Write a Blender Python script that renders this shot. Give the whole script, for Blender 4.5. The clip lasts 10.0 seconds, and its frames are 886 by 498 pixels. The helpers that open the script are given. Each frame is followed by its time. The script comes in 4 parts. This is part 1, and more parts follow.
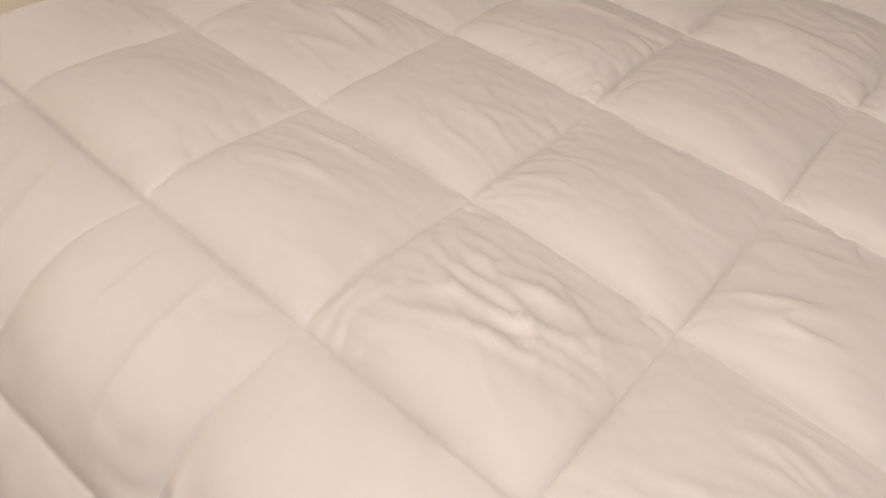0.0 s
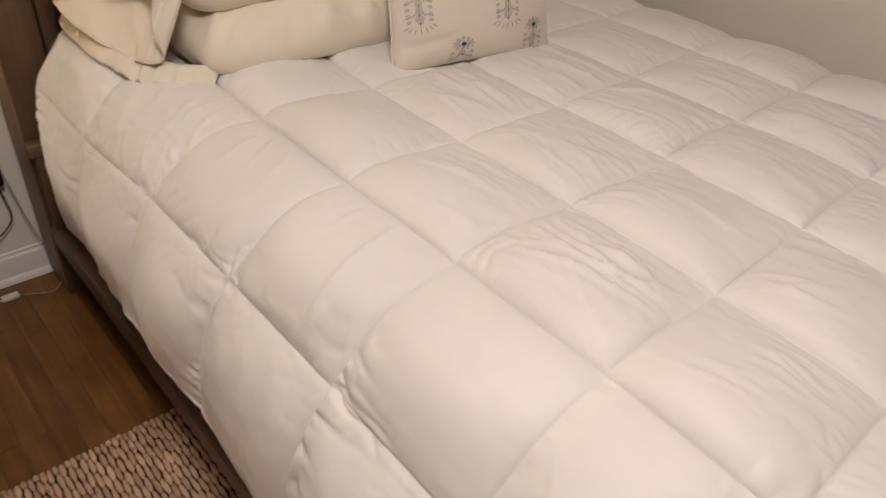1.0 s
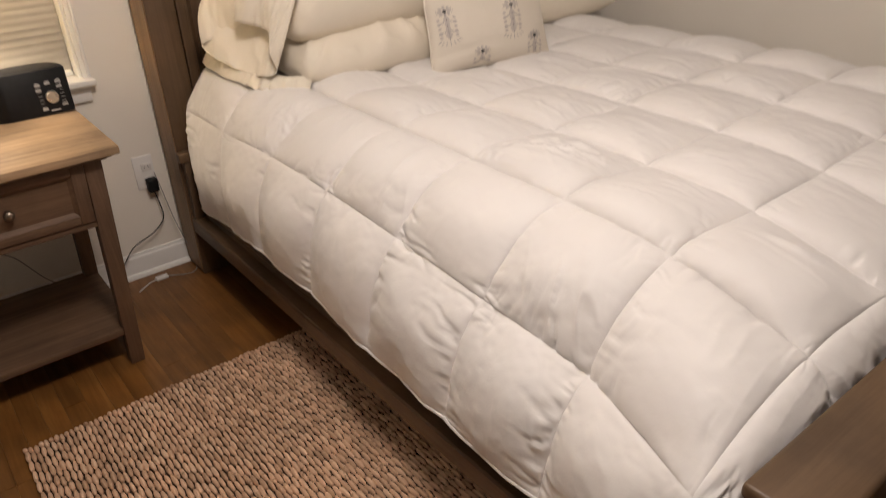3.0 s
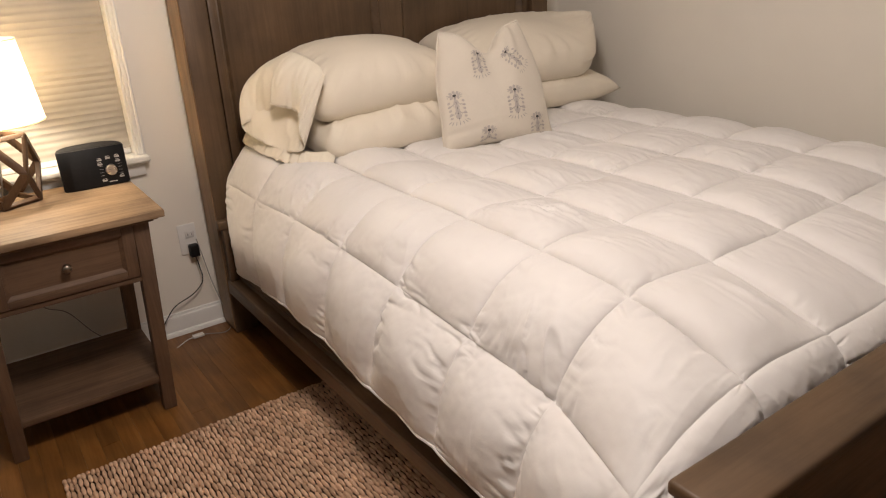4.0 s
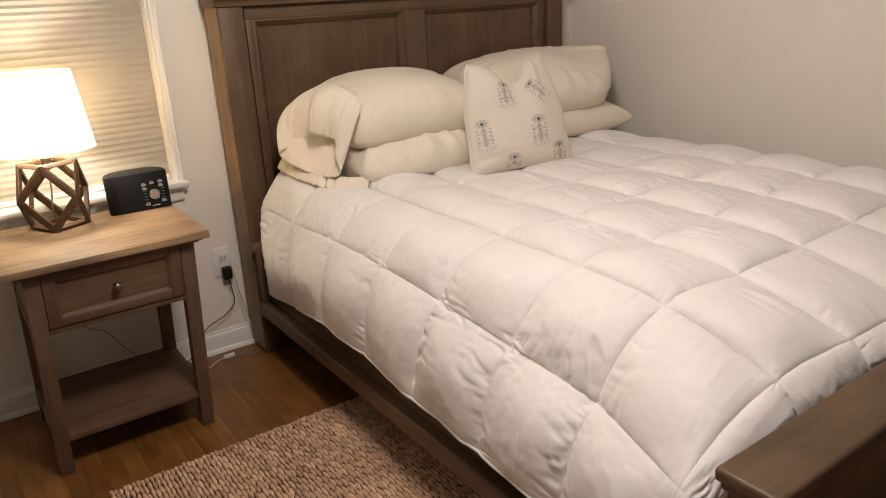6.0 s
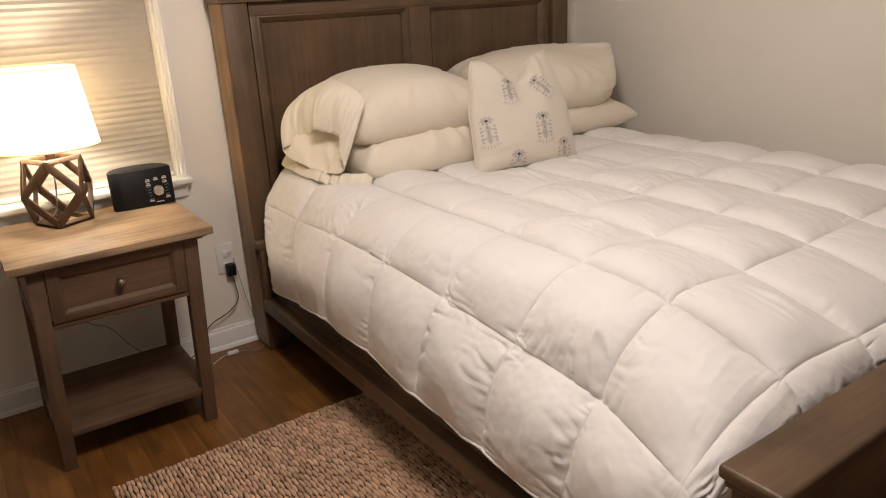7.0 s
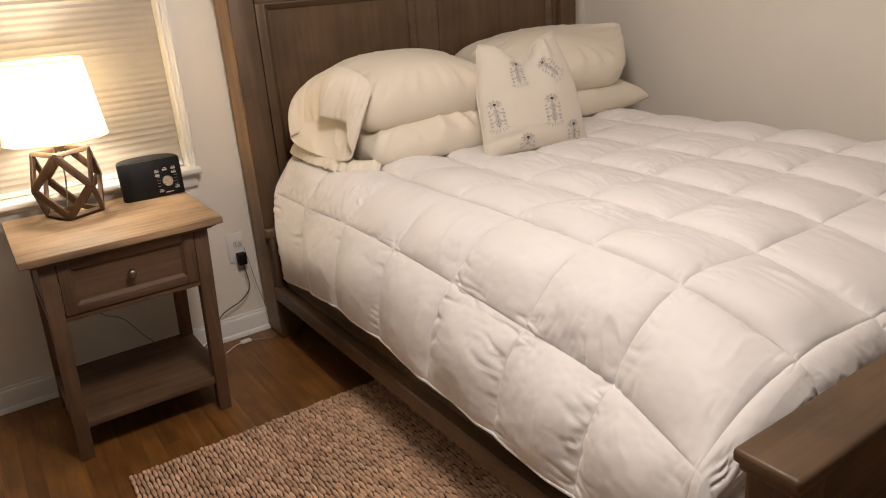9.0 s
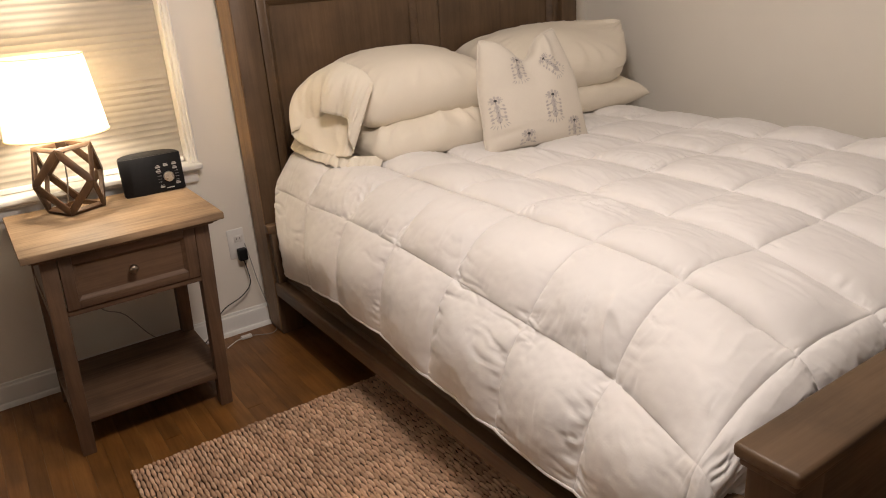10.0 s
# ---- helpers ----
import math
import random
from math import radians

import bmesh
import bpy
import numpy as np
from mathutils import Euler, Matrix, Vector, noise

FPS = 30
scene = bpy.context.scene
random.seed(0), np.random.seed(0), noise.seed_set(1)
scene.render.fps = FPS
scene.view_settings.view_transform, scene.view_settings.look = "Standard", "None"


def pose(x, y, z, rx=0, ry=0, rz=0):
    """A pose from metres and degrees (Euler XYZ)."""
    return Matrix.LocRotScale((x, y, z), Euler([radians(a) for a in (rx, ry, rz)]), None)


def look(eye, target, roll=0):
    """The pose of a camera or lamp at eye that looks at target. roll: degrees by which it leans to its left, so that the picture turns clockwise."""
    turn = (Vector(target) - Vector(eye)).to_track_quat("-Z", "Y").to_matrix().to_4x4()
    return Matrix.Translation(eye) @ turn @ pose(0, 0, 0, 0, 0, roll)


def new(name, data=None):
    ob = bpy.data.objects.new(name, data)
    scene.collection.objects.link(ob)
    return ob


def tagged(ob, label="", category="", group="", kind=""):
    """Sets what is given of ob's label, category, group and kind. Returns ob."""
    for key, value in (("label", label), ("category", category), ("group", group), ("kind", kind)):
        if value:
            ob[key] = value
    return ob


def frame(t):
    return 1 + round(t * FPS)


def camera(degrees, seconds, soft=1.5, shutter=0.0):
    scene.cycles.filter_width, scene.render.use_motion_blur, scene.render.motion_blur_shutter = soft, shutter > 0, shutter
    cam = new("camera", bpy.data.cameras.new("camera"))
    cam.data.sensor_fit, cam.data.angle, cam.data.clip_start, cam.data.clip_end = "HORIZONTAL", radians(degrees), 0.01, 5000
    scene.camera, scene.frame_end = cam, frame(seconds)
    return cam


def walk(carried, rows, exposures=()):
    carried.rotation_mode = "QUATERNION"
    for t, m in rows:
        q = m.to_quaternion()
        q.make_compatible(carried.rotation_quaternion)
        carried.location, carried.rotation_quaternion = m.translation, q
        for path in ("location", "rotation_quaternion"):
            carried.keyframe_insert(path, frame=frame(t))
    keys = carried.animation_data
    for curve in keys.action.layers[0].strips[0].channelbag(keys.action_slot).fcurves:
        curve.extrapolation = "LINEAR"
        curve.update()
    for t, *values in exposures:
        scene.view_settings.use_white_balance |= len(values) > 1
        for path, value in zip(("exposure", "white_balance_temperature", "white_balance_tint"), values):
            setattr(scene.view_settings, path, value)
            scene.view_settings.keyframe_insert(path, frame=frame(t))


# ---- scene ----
cam = camera(62.8, 10.0, soft=1.0, shutter=0.5)
PATH = [
    (0, (0.065, 0.027, 1.346), (1.155, 0.881, -0.097), 4.6),
    (0.5, (-0.12, -0.058, 1.376), (0.991, 0.952, 0.056), 4.9),
    (1, (-0.297, -0.198, 1.411), (0.833, 0.95, 0.226), 5.4),
    (1.5, (-0.362, -0.445, 1.362), (0.708, 0.808, 0.229), 3.5),
    (2, (-0.401, -0.6, 1.368), (0.593, 0.716, 0.237), 0.2),
    (2.5, (-0.543, -0.689, 1.378), (0.437, 0.673, 0.291), -2.6),
    (2.8, (-0.627, -0.751, 1.377), (0.398, 0.622, 0.344), -2.9),
    (3, (-0.685, -0.792, 1.388), (0.376, 0.594, 0.411), -2.2),
    (3.2, (-0.711, -0.828, 1.397), (0.376, 0.588, 0.495), -1.5),
    (4.3, (-0.733, -1.076, 1.385), (0.291, 0.481, 0.659), -3.6),
    (4.5, (-0.793, -1.069, 1.396), (0.242, 0.487, 0.682), -3.8),
    (5, (-0.893, -1.034, 1.386), (0.178, 0.507, 0.695), -3.6),
    (5.5, (-0.89, -1.076, 1.393), (0.18, 0.475, 0.725), -3.3),
    (7, (-0.88, -1.075, 1.381), (0.17, 0.491, 0.717), -3.0),
    (7.5, (-0.882, -1.076, 1.382), (0.158, 0.493, 0.705), -3.4),
    (8, (-0.881, -1.063, 1.383), (0.149, 0.507, 0.694), -3.9),
    (8.5, (-0.877, -1.061, 1.381), (0.145, 0.511, 0.685), -4.1),
    (9, (-0.87, -1.069, 1.379), (0.145, 0.506, 0.678), -4.3),
    (9.5, (-0.874, -1.076, 1.379), (0.137, 0.499, 0.673), -4.4),
    (10, (-0.877, -1.07, 1.379), (0.137, 0.501, 0.669), -4.2),
]
walk(cam, [(t, look(eye, target, roll)) for t, eye, target, roll in PATH],
     exposures=[(0.0, -0.24), (1.0, -0.22), (2.0, -0.20), (3.0, -0.04), (4.5, 0.02), (10.0, 0.02)])

# ------------------------------------------------------------ light and world
world = bpy.data.worlds.new("night")
scene.world = world
world.use_nodes = True
world.node_tree.nodes["Background"].inputs[0].default_value = (0.02, 0.025, 0.04, 1)
world.node_tree.nodes["Background"].inputs[1].default_value = 0.2

# the room's ceiling light, a round fitting above the middle of the room
CEIL = bpy.data.lights.new("ceiling_light_source", "POINT")
CEIL.shadow_soft_size, CEIL.energy, CEIL.color = 0.18, 71.0, (1.0, 0.872, 0.798)
ob = new("ceiling_light_source", CEIL)
ob.matrix_world = pose(-0.16, -0.06, 2.25)

# the bulb in the bedside lamp
LAMP_X, LAMP_Y, LAMP_Z = -0.612, 1.64, 0.706
BULB = bpy.data.lights.new("bulb_light", "POINT")
BULB.energy, BULB.color, BULB.shadow_soft_size = 12.4, (1.0, 0.83, 0.635), 0.048
ob = new("bulb_light", BULB)
ob.location = (LAMP_X, LAMP_Y, LAMP_Z + 0.375)


# ------------------------------------------------------------ materials
def material(name):
    m = bpy.data.materials.new(name)
    m.use_nodes = True
    return m, m.node_tree, m.node_tree.nodes["Principled BSDF"]


def add(nt, kind, **values):
    n = nt.nodes.new(kind)
    for k, v in values.items():
        n.inputs[k.replace("_", " ")].default_value = v
    return n


def coords(nt, scale, rot=(0, 0, 0)):
    c = nt.nodes.new("ShaderNodeTexCoord")
    mp = nt.nodes.new("ShaderNodeMapping")
    mp.inputs["Scale"].default_value = scale
    mp.inputs["Rotation"].default_value = rot
    nt.links.new(c.outputs["Object"], mp.inputs["Vector"])
    return mp.outputs[0]


def ramp(nt, source, stops):
    r = nt.nodes.new("ShaderNodeValToRGB")
    while len(r.color_ramp.elements) < len(stops):
        r.color_ramp.elements.new(0.5)
    for e, (p, c) in zip(r.color_ramp.elements, stops):
        e.position, e.color = p, (*c, 1)
    nt.links.new(source, r.inputs[0])
    return r.outputs[0]


def mix(nt, kind, fac, a, b):
    m = nt.nodes.new("ShaderNodeMixRGB")
    m.blend_type = kind
    for socket, value in zip(m.inputs, (fac, a, b)):
        if hasattr(value, "links"):
            nt.links.new(value, socket)
        else:
            socket.default_value = value if isinstance(value, float) else (*value, 1)
    return m.outputs[0]


def bump(nt, shader, source, strength, distance, below=None):
    b = nt.nodes.new("ShaderNodeBump")
    b.inputs["Strength"].default_value, b.inputs["Distance"].default_value = strength, distance
    nt.links.new(source, b.inputs["Height"])
    if below is not None:
        nt.links.new(below, b.inputs["Normal"])
    nt.links.new(b.outputs[0], shader.inputs["Normal"])
    return b.outputs[0]


def noise_tex(nt, vec, scale, detail=4.0, rough=0.55, distortion=0.0):
    n = nt.nodes.new("ShaderNodeTexNoise")
    n.inputs["Scale"].default_value, n.inputs["Detail"].default_value = scale, detail
    n.inputs["Roughness"].default_value, n.inputs["Distortion"].default_value = rough, distortion
    nt.links.new(vec, n.inputs["Vector"])
    return n.outputs[0]


def wood(name, axis, dark, mid, light, rough=0.5, per_piece=0.25, fine=1.0, streaks=0.30):
    """Weathered wood with the grain along one axis."""
    m, nt, sh = material(name)
    long, across = 1.6, 26.0
    sc = [across] * 3
    sc["xyz".index(axis)] = long
    info = nt.nodes.new("ShaderNodeObjectInfo")
    vec = coords(nt, sc)
    shift = nt.nodes.new("ShaderNodeVectorMath")
    shift.operation = "MULTIPLY_ADD"
    comb = nt.nodes.new("ShaderNodeCombineXYZ")
    for s in comb.inputs:
        nt.links.new(info.outputs["Random"], s)
    nt.links.new(comb.outputs[0], shift.inputs[0])
    shift.inputs[1].default_value = (31.0, 17.0, 23.0)
    nt.links.new(vec, shift.inputs[2])
    vec = shift.outputs[0]
    grain = noise_tex(nt, vec, 1.0 * fine, 6.0, 0.62, 0.6)
    col = ramp(nt, grain, [(0.25, dark), (0.5, mid), (0.75, light)])
    streak = noise_tex(nt, vec, 4.0 * fine, 3.0, 0.7)
    col = mix(nt, "MULTIPLY", streaks, col, ramp(nt, streak, [(0.32, (0.55, 0.52, 0.5)), (0.62, (1, 1, 1))]))
    blot = noise_tex(nt, coords(nt, (3.0, 3.0, 3.0)), 1.7, 5.0)
    col = mix(nt, "MULTIPLY", 0.8, col, ramp(nt, blot, [(0.32, (0.62, 0.61, 0.60)), (0.5, (0.95, 0.94, 0.93)), (0.68, (1.22, 1.17, 1.10))]))
    if per_piece:
        col = mix(nt, "MULTIPLY", per_piece, col, ramp(nt, info.outputs["Random"], [(0.0, (0.5, 0.48, 0.46)), (1.0, (1.25, 1.2, 1.15))]))
    nt.links.new(col, sh.inputs["Base Color"])
    sh.inputs["Roughness"].default_value = rough
    nt.links.new(ramp(nt, streak, [(0.2, (rough + 0.12,) * 3), (0.8, (rough - 0.08,) * 3)]), sh.inputs["Roughness"])
    bump(nt, sh, streak, 0.18, 0.002)
    return m


BED_WOOD = [(0.086, 0.050, 0.025), (0.122, 0.073, 0.037), (0.158, 0.097, 0.052)]
bed_wood = {a: wood("bed_wood_" + a, a, *BED_WOOD, rough=0.48, per_piece=0.12, streaks=0.12) for a in "xyz"}
STAND_WOOD = [(0.082, 0.044, 0.024), (0.128, 0.072, 0.040), (0.178, 0.105, 0.060)]
stand_wood = {a: wood("stand_wood_" + a, a, *STAND_WOOD, rough=0.62, per_piece=0.12) for a in "xyz"}
# paler than the stand's wood: wear, plus lamplight put into the colour
lamplit_top_wood = wood("lamplit_top_wood", "x", (0.22, 0.140, 0.078), (0.34, 0.232, 0.138), (0.43, 0.305, 0.192), rough=0.62, per_piece=0.0, streaks=0.2, fine=2.0)
# golden tone holds the bedside lamp's glow on the headboard post
lamplit_wood = wood("lamplit_wood", "z", (0.18, 0.107, 0.047), (0.25, 0.15, 0.067), (0.30, 0.185, 0.085), rough=0.45, per_piece=0.0)
frame_wood = wood("lamp_wood", "z", (0.058, 0.029, 0.013), (0.10, 0.052, 0.024), (0.14, 0.076, 0.036), rough=0.55, per_piece=0.0)
plank_wood = wood("plank_wood", "y", (0.135, 0.056, 0.0125), (0.200, 0.088, 0.0220), (0.265, 0.125, 0.0350), rough=0.36, per_piece=0.38)


def paint(name, colour, rough=0.6, orange=0.25):
    m, nt, sh = material(name)
    big = noise_tex(nt, coords(nt, (1, 1, 1)), 1.3, 4.0)
    col = mix(nt, "MULTIPLY", 1.0, colour, ramp(nt, big, [(0.3, (0.95, 0.945, 0.94)), (0.7, (1.02, 1.02, 1.02))]))
    nt.links.new(col, sh.inputs["Base Color"])
    sh.inputs["Roughness"].default_value = rough
    fine = noise_tex(nt, coords(nt, (1, 1, 1)), 160.0, 3.0)
    bump(nt, sh, fine, orange, 0.0012)
    return m


wall_paint = paint("wall_paint", (0.84, 0.80, 0.72), 0.75)
# dark colour for the two unseen walls, chosen to weaken bounced light
low_bounce_paint = paint("low_bounce_paint", (0.27, 0.258, 0.235), 0.8)
# mid grey on the unseen ceiling keeps ambient light low
low_bounce_ceiling = paint("low_bounce_ceiling", (0.42, 0.415, 0.40), 0.85)
trim_paint = paint("trim_paint", (0.80, 0.79, 0.76), 0.38, 0.08)
plate_plastic = paint("plate_plastic", (0.82, 0.81, 0.78), 0.35, 0.02)


def cloth(name, colour, weave=900.0, rough=0.8, strength=0.12, sheen=0.15, through_light=0.0, fold=0.35):
    m, nt, sh = material(name)
    big = noise_tex(nt, coords(nt, (1, 1, 1)), 4.0, 4.0)
    col = mix(nt, "MULTIPLY", 1.0, colour, ramp(nt, big, [(0.3, (0.955, 0.95, 0.945)), (0.7, (1.015, 1.015, 1.015))]))
    nt.links.new(col, sh.inputs["Base Color"])
    sh.inputs["Roughness"].default_value = rough
    sh.inputs["Sheen Weight"].default_value = sheen
    sh.inputs["Sheen Roughness"].default_value = 0.4
    soft = noise_tex(nt, coords(nt, (1, 1, 1)), 24.0, 4.0, 0.6, 0.8)
    first = bump(nt, sh, soft, fold, 0.006)
    w = nt.nodes.new("ShaderNodeTexWave")
    w.inputs["Scale"].default_value, w.inputs["Distortion"].default_value = weave / 6.28, 1.5
    nt.links.new(coords(nt, (1, 1, 1)), w.inputs["Vector"])
    bump(nt, sh, w.outputs[0], strength, 0.0004, first)
    return m


comforter_cloth = cloth("comforter_cloth", (0.815, 0.792, 0.772), rough=0.62, strength=0.012, sheen=0.25, fold=0.10)
pillow_cloth = cloth("pillow_cloth", (0.82, 0.750, 0.63), rough=0.8, fold=0.2)
case_cloth = cloth("case_cloth", (0.83, 0.765, 0.64), rough=0.8, fold=0.25)
cushion_cloth = cloth("cushion_cloth", (0.755, 0.695, 0.60), weave=600.0, rough=0.9, strength=0.3, fold=0.3)
sheet_cloth = cloth("sheet_cloth", (0.78, 0.75, 0.70), fold=0.4)
thread_grey = cloth("thread_grey", (0.47, 0.435, 0.41), weave=2500.0, rough=0.9, strength=0.5, sheen=0.0)
thread_dark = cloth("thread_dark", (0.09, 0.085, 0.085), weave=2500.0, rough=0.9, strength=0.5, sheen=0.0)
thread_pale = cloth("thread_pale", (0.56, 0.51, 0.47), weave=2500.0, rough=0.9, strength=0.5, sheen=0.0)


def plain(name, colour, rough=0.5, metal=0.0):
    m, nt, sh = material(name)
    n = noise_tex(nt, coords(nt, (1, 1, 1)), 60.0, 4.0)
    nt.links.new(mix(nt, "MULTIPLY", 1.0, colour, ramp(nt, n, [(0.3, (0.88,) * 3), (0.7, (1.06,) * 3)])), sh.inputs["Base Color"])
    nt.links.new(ramp(nt, n, [(0.3, (rough + 0.08,) * 3), (0.7, (max(rough - 0.05, 0.02),) * 3)]), sh.inputs["Roughness"])
    sh.inputs["Metallic"].default_value = metal
    return m


black_plastic = plain("black_plastic", (0.008, 0.008, 0.009), 0.5)
black_plastic.node_tree.nodes["Principled BSDF"].inputs["Specular IOR Level"].default_value = 0.25
black_mesh = plain("black_mesh", (0.013, 0.013, 0.014), 0.8)
grey_plastic = plain("grey_plastic", (0.42, 0.41, 0.40), 0.4)
label_print = plain("label_print", (0.62, 0.60, 0.57), 0.6)
silver = plain("silver", (0.72, 0.69, 0.64), 0.28, 1.0)
pewter = plain("pewter", (0.30, 0.25, 0.20), 0.32, 1.0)
white_plastic = plain("white_plastic", (0.75, 0.73, 0.70), 0.4)
cable_black = plain("cable_black", (0.02, 0.02, 0.02), 0.5)
cable_grey = plain("cable_grey", (0.30, 0.28, 0.26), 0.5)
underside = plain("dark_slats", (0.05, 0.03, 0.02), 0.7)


def shade_linen():
    m, nt, sh = material("shade_linen")
    out = nt.nodes["Material Output"]
    sh.inputs["Base Color"].default_value = (0.80, 0.75, 0.66, 1)
    sh.inputs["Roughness"].default_value = 0.9
    tr = nt.nodes.new("ShaderNodeBsdfTranslucent")
    w = noise_tex(nt, coords(nt, (1, 1, 0.15)), 220.0, 3.0)
    nt.links.new(ramp(nt, w, [(0.3, (0.80, 0.69, 0.48)), (0.7, (0.92, 0.81, 0.60))]), tr.inputs["Color"])
    ms = nt.nodes.new("ShaderNodeMixShader")
    ms.inputs[0].default_value = 0.58
    nt.links.new(sh.outputs[0], ms.inputs[1])
    nt.links.new(tr.outputs[0], ms.inputs[2])
    nt.links.new(ms.outputs[0], out.inputs["Surface"])
    bump(nt, sh, w, 0.2, 0.001)
    return m


shade_cloth = shade_linen()


def blind_fabric():
    m, nt, sh = material("blind_fabric")
    out = nt.nodes["Material Output"]
    n = noise_tex(nt, coords(nt, (1, 1, 1)), 9.0, 3.0)
    nt.links.new(ramp(nt, n, [(0.3, (0.39, 0.360, 0.305)), (0.7, (0.43, 0.398, 0.342))]), sh.inputs["Base Color"])
    sh.inputs["Roughness"].default_value = 0.75
    fine = noise_tex(nt, coords(nt, (40, 1, 300)), 3.0, 2.0)
    bump(nt, sh, fine, 0.1, 0.0006)
    return m


blind_cloth = blind_fabric()

glass, nt_g, sh_g = material("window_glass")
sh_g.inputs["Base Color"].default_value = (0.9, 0.95, 0.95, 1)
sh_g.inputs["Transmission Weight"].default_value, sh_g.inputs["Roughness"].default_value = 1.0, 0.02


def jute():
    m, nt, sh = material("jute")
    info = nt.nodes.new("ShaderNodeNewGeometry")
    who = nt.nodes.new("ShaderNodeObjectInfo")
    shift = nt.nodes.new("ShaderNodeMath")
    shift.operation = "MULTIPLY_ADD"
    shift.inputs[1].default_value = 13.7
    nt.links.new(who.outputs["Random"], shift.inputs[0])
    nt.links.new(info.outputs["Random Per Island"], shift.inputs[2])
    wrap = nt.nodes.new("ShaderNodeMath")
    wrap.operation = "FRACT"
    nt.links.new(shift.outputs[0], wrap.inputs[0])
    col = ramp(nt, wrap.outputs[0], [(0.0, (0.62, 0.405, 0.265)), (0.35, (0.79, 0.53, 0.36)), (0.75, (0.88, 0.61, 0.425)), (1.0, (0.95, 0.69, 0.49))])
    n = noise_tex(nt, info.outputs["Position"], 7.0, 4.0)
    col = mix(nt, "MULTIPLY", 0.7, col, ramp(nt, n, [(0.3, (0.70, 0.68, 0.66)), (0.7, (1.12, 1.08, 1.05))]))
    speck = noise_tex(nt, info.outputs["Position"], 38.0, 2.0)
    col = mix(nt, "MULTIPLY", 0.8, col, ramp(nt, speck, [(0.27, (0.5, 0.46, 0.42)), (0.36, (1, 1, 1))]))
    nt.links.new(col, sh.inputs["Base Color"])
    sh.inputs["Roughness"].default_value = 0.85
    f = noise_tex(nt, coords(nt, (1.0, 0.35, 1.0), (0, 0, 0.5)), 520.0, 3.0, 0.7)
    bump(nt, sh, f, 0.8, 0.004)
    return m


jute_fibre = jute()
# near-black: the shade in the gaps between cords, put into the colour
gap_shade_backing = plain("gap_shade_backing", (0.045, 0.027, 0.016), 0.9)


# ------------------------------------------------------------ building tools
def thing(name, at, label, category, group="", kind=""):
    e = new(name)
    e.empty_display_size = 0.1
    e.location = at
    return tagged(e, label, category, group, kind)


def finish(bm, name, mat, smooth=None):
    me = bpy.data.meshes.new(name)
    bmesh.ops.recalc_face_normals(bm, faces=bm.faces)
    bm.to_mesh(me)
    bm.free()
    me.materials.append(mat)
    if smooth is not None:
        for p in me.polygons:
            p.use_smooth = True
        if smooth < 180:
            me.set_sharp_from_angle(angle=radians(smooth))
    return me


def part(name, bm, mat, parent=None, label="", smooth=40):
    """One mesh object in world coordinates, under a thing or under a part of it."""
    me = bm if isinstance(bm, bpy.types.Mesh) else finish(bm, name, mat, smooth)
    o = new(name, me)
    if parent is not None:
        o.parent = parent
        if parent.type == "EMPTY":
            o.matrix_parent_inverse = Matrix.Translation(parent.location).inverted()
    return tagged(o, label)


def structure(name, bm, mat, label="", smooth=40):
    return tagged(part(name, bm, mat, None, label, smooth), kind="structure")


def box(x0, x1, y0, y1, z0, z1, bevel=0.0, segments=2, bm=None):
    own = bm is None
    b = bmesh.new()
    bmesh.ops.create_cube(b, size=1.0)
    for v in b.verts:
        v.co = ((x0 + x1) / 2 + v.co.x * (x1 - x0), (y0 + y1) / 2 + v.co.y * (y1 - y0), (z0 + z1) / 2 + v.co.z * (z1 - z0))
    if bevel:
        bmesh.ops.bevel(b, geom=list(b.edges), offset=bevel, segments=segments, profile=0.5, affect="EDGES")
    if own:
        return b
    me = bpy.data.meshes.new("joined")
    b.to_mesh(me)
    b.free()
    bm.from_mesh(me)
    bpy.data.meshes.remove(me)
    return bm


def lathe(profile, centre, steps=48, close=False):
    """A turned shape from (radius, height) pairs round a vertical axis."""
    bm = bmesh.new()
    rings = []
    for r, z in profile:
        rings.append([bm.verts.new((centre[0] + r * math.cos(2 * math.pi * k / steps), centre[1] + r * math.sin(2 * math.pi * k / steps), centre[2] + z)) for k in range(steps)])
    for a, b in zip(rings, rings[1:]):
        for k in range(steps):
            bm.faces.new((a[k], a[(k + 1) % steps], b[(k + 1) % steps], b[k]))
    if close:
        bm.faces.new(rings[0]), bm.faces.new(rings[-1])
    return bm


def tube(points, radius, steps=8, bm=None, loop=False):
    """A round cord along points."""
    bm = bm or bmesh.new()
    pts = [Vector(p) for p in points]
    rings = []
    for i, p in enumerate(pts):
        if loop:
            d = pts[(i + 1) % len(pts)] - pts[i - 1]
        else:
            d = pts[min(i + 1, len(pts) - 1)] - pts[max(i - 1, 0)]
        q = d.to_track_quat("Z", "Y") if d.length > 1e-9 else Vector((0, 0, 1)).to_track_quat("Z", "Y")
        rings.append([bm.verts.new(p + q @ Vector((radius * math.cos(2 * math.pi * k / steps), radius * math.sin(2 * math.pi * k / steps), 0))) for k in range(steps)])
    pairs = list(zip(rings, rings[1:] + rings[:1])) if loop else list(zip(rings, rings[1:]))
    for a, b in pairs:
        for k in range(steps):
            bm.faces.new((a[k], a[(k + 1) % steps], b[(k + 1) % steps], b[k]))
    if not loop:
        bm.faces.new(rings[0]), bm.faces.new(rings[-1])
    return bm


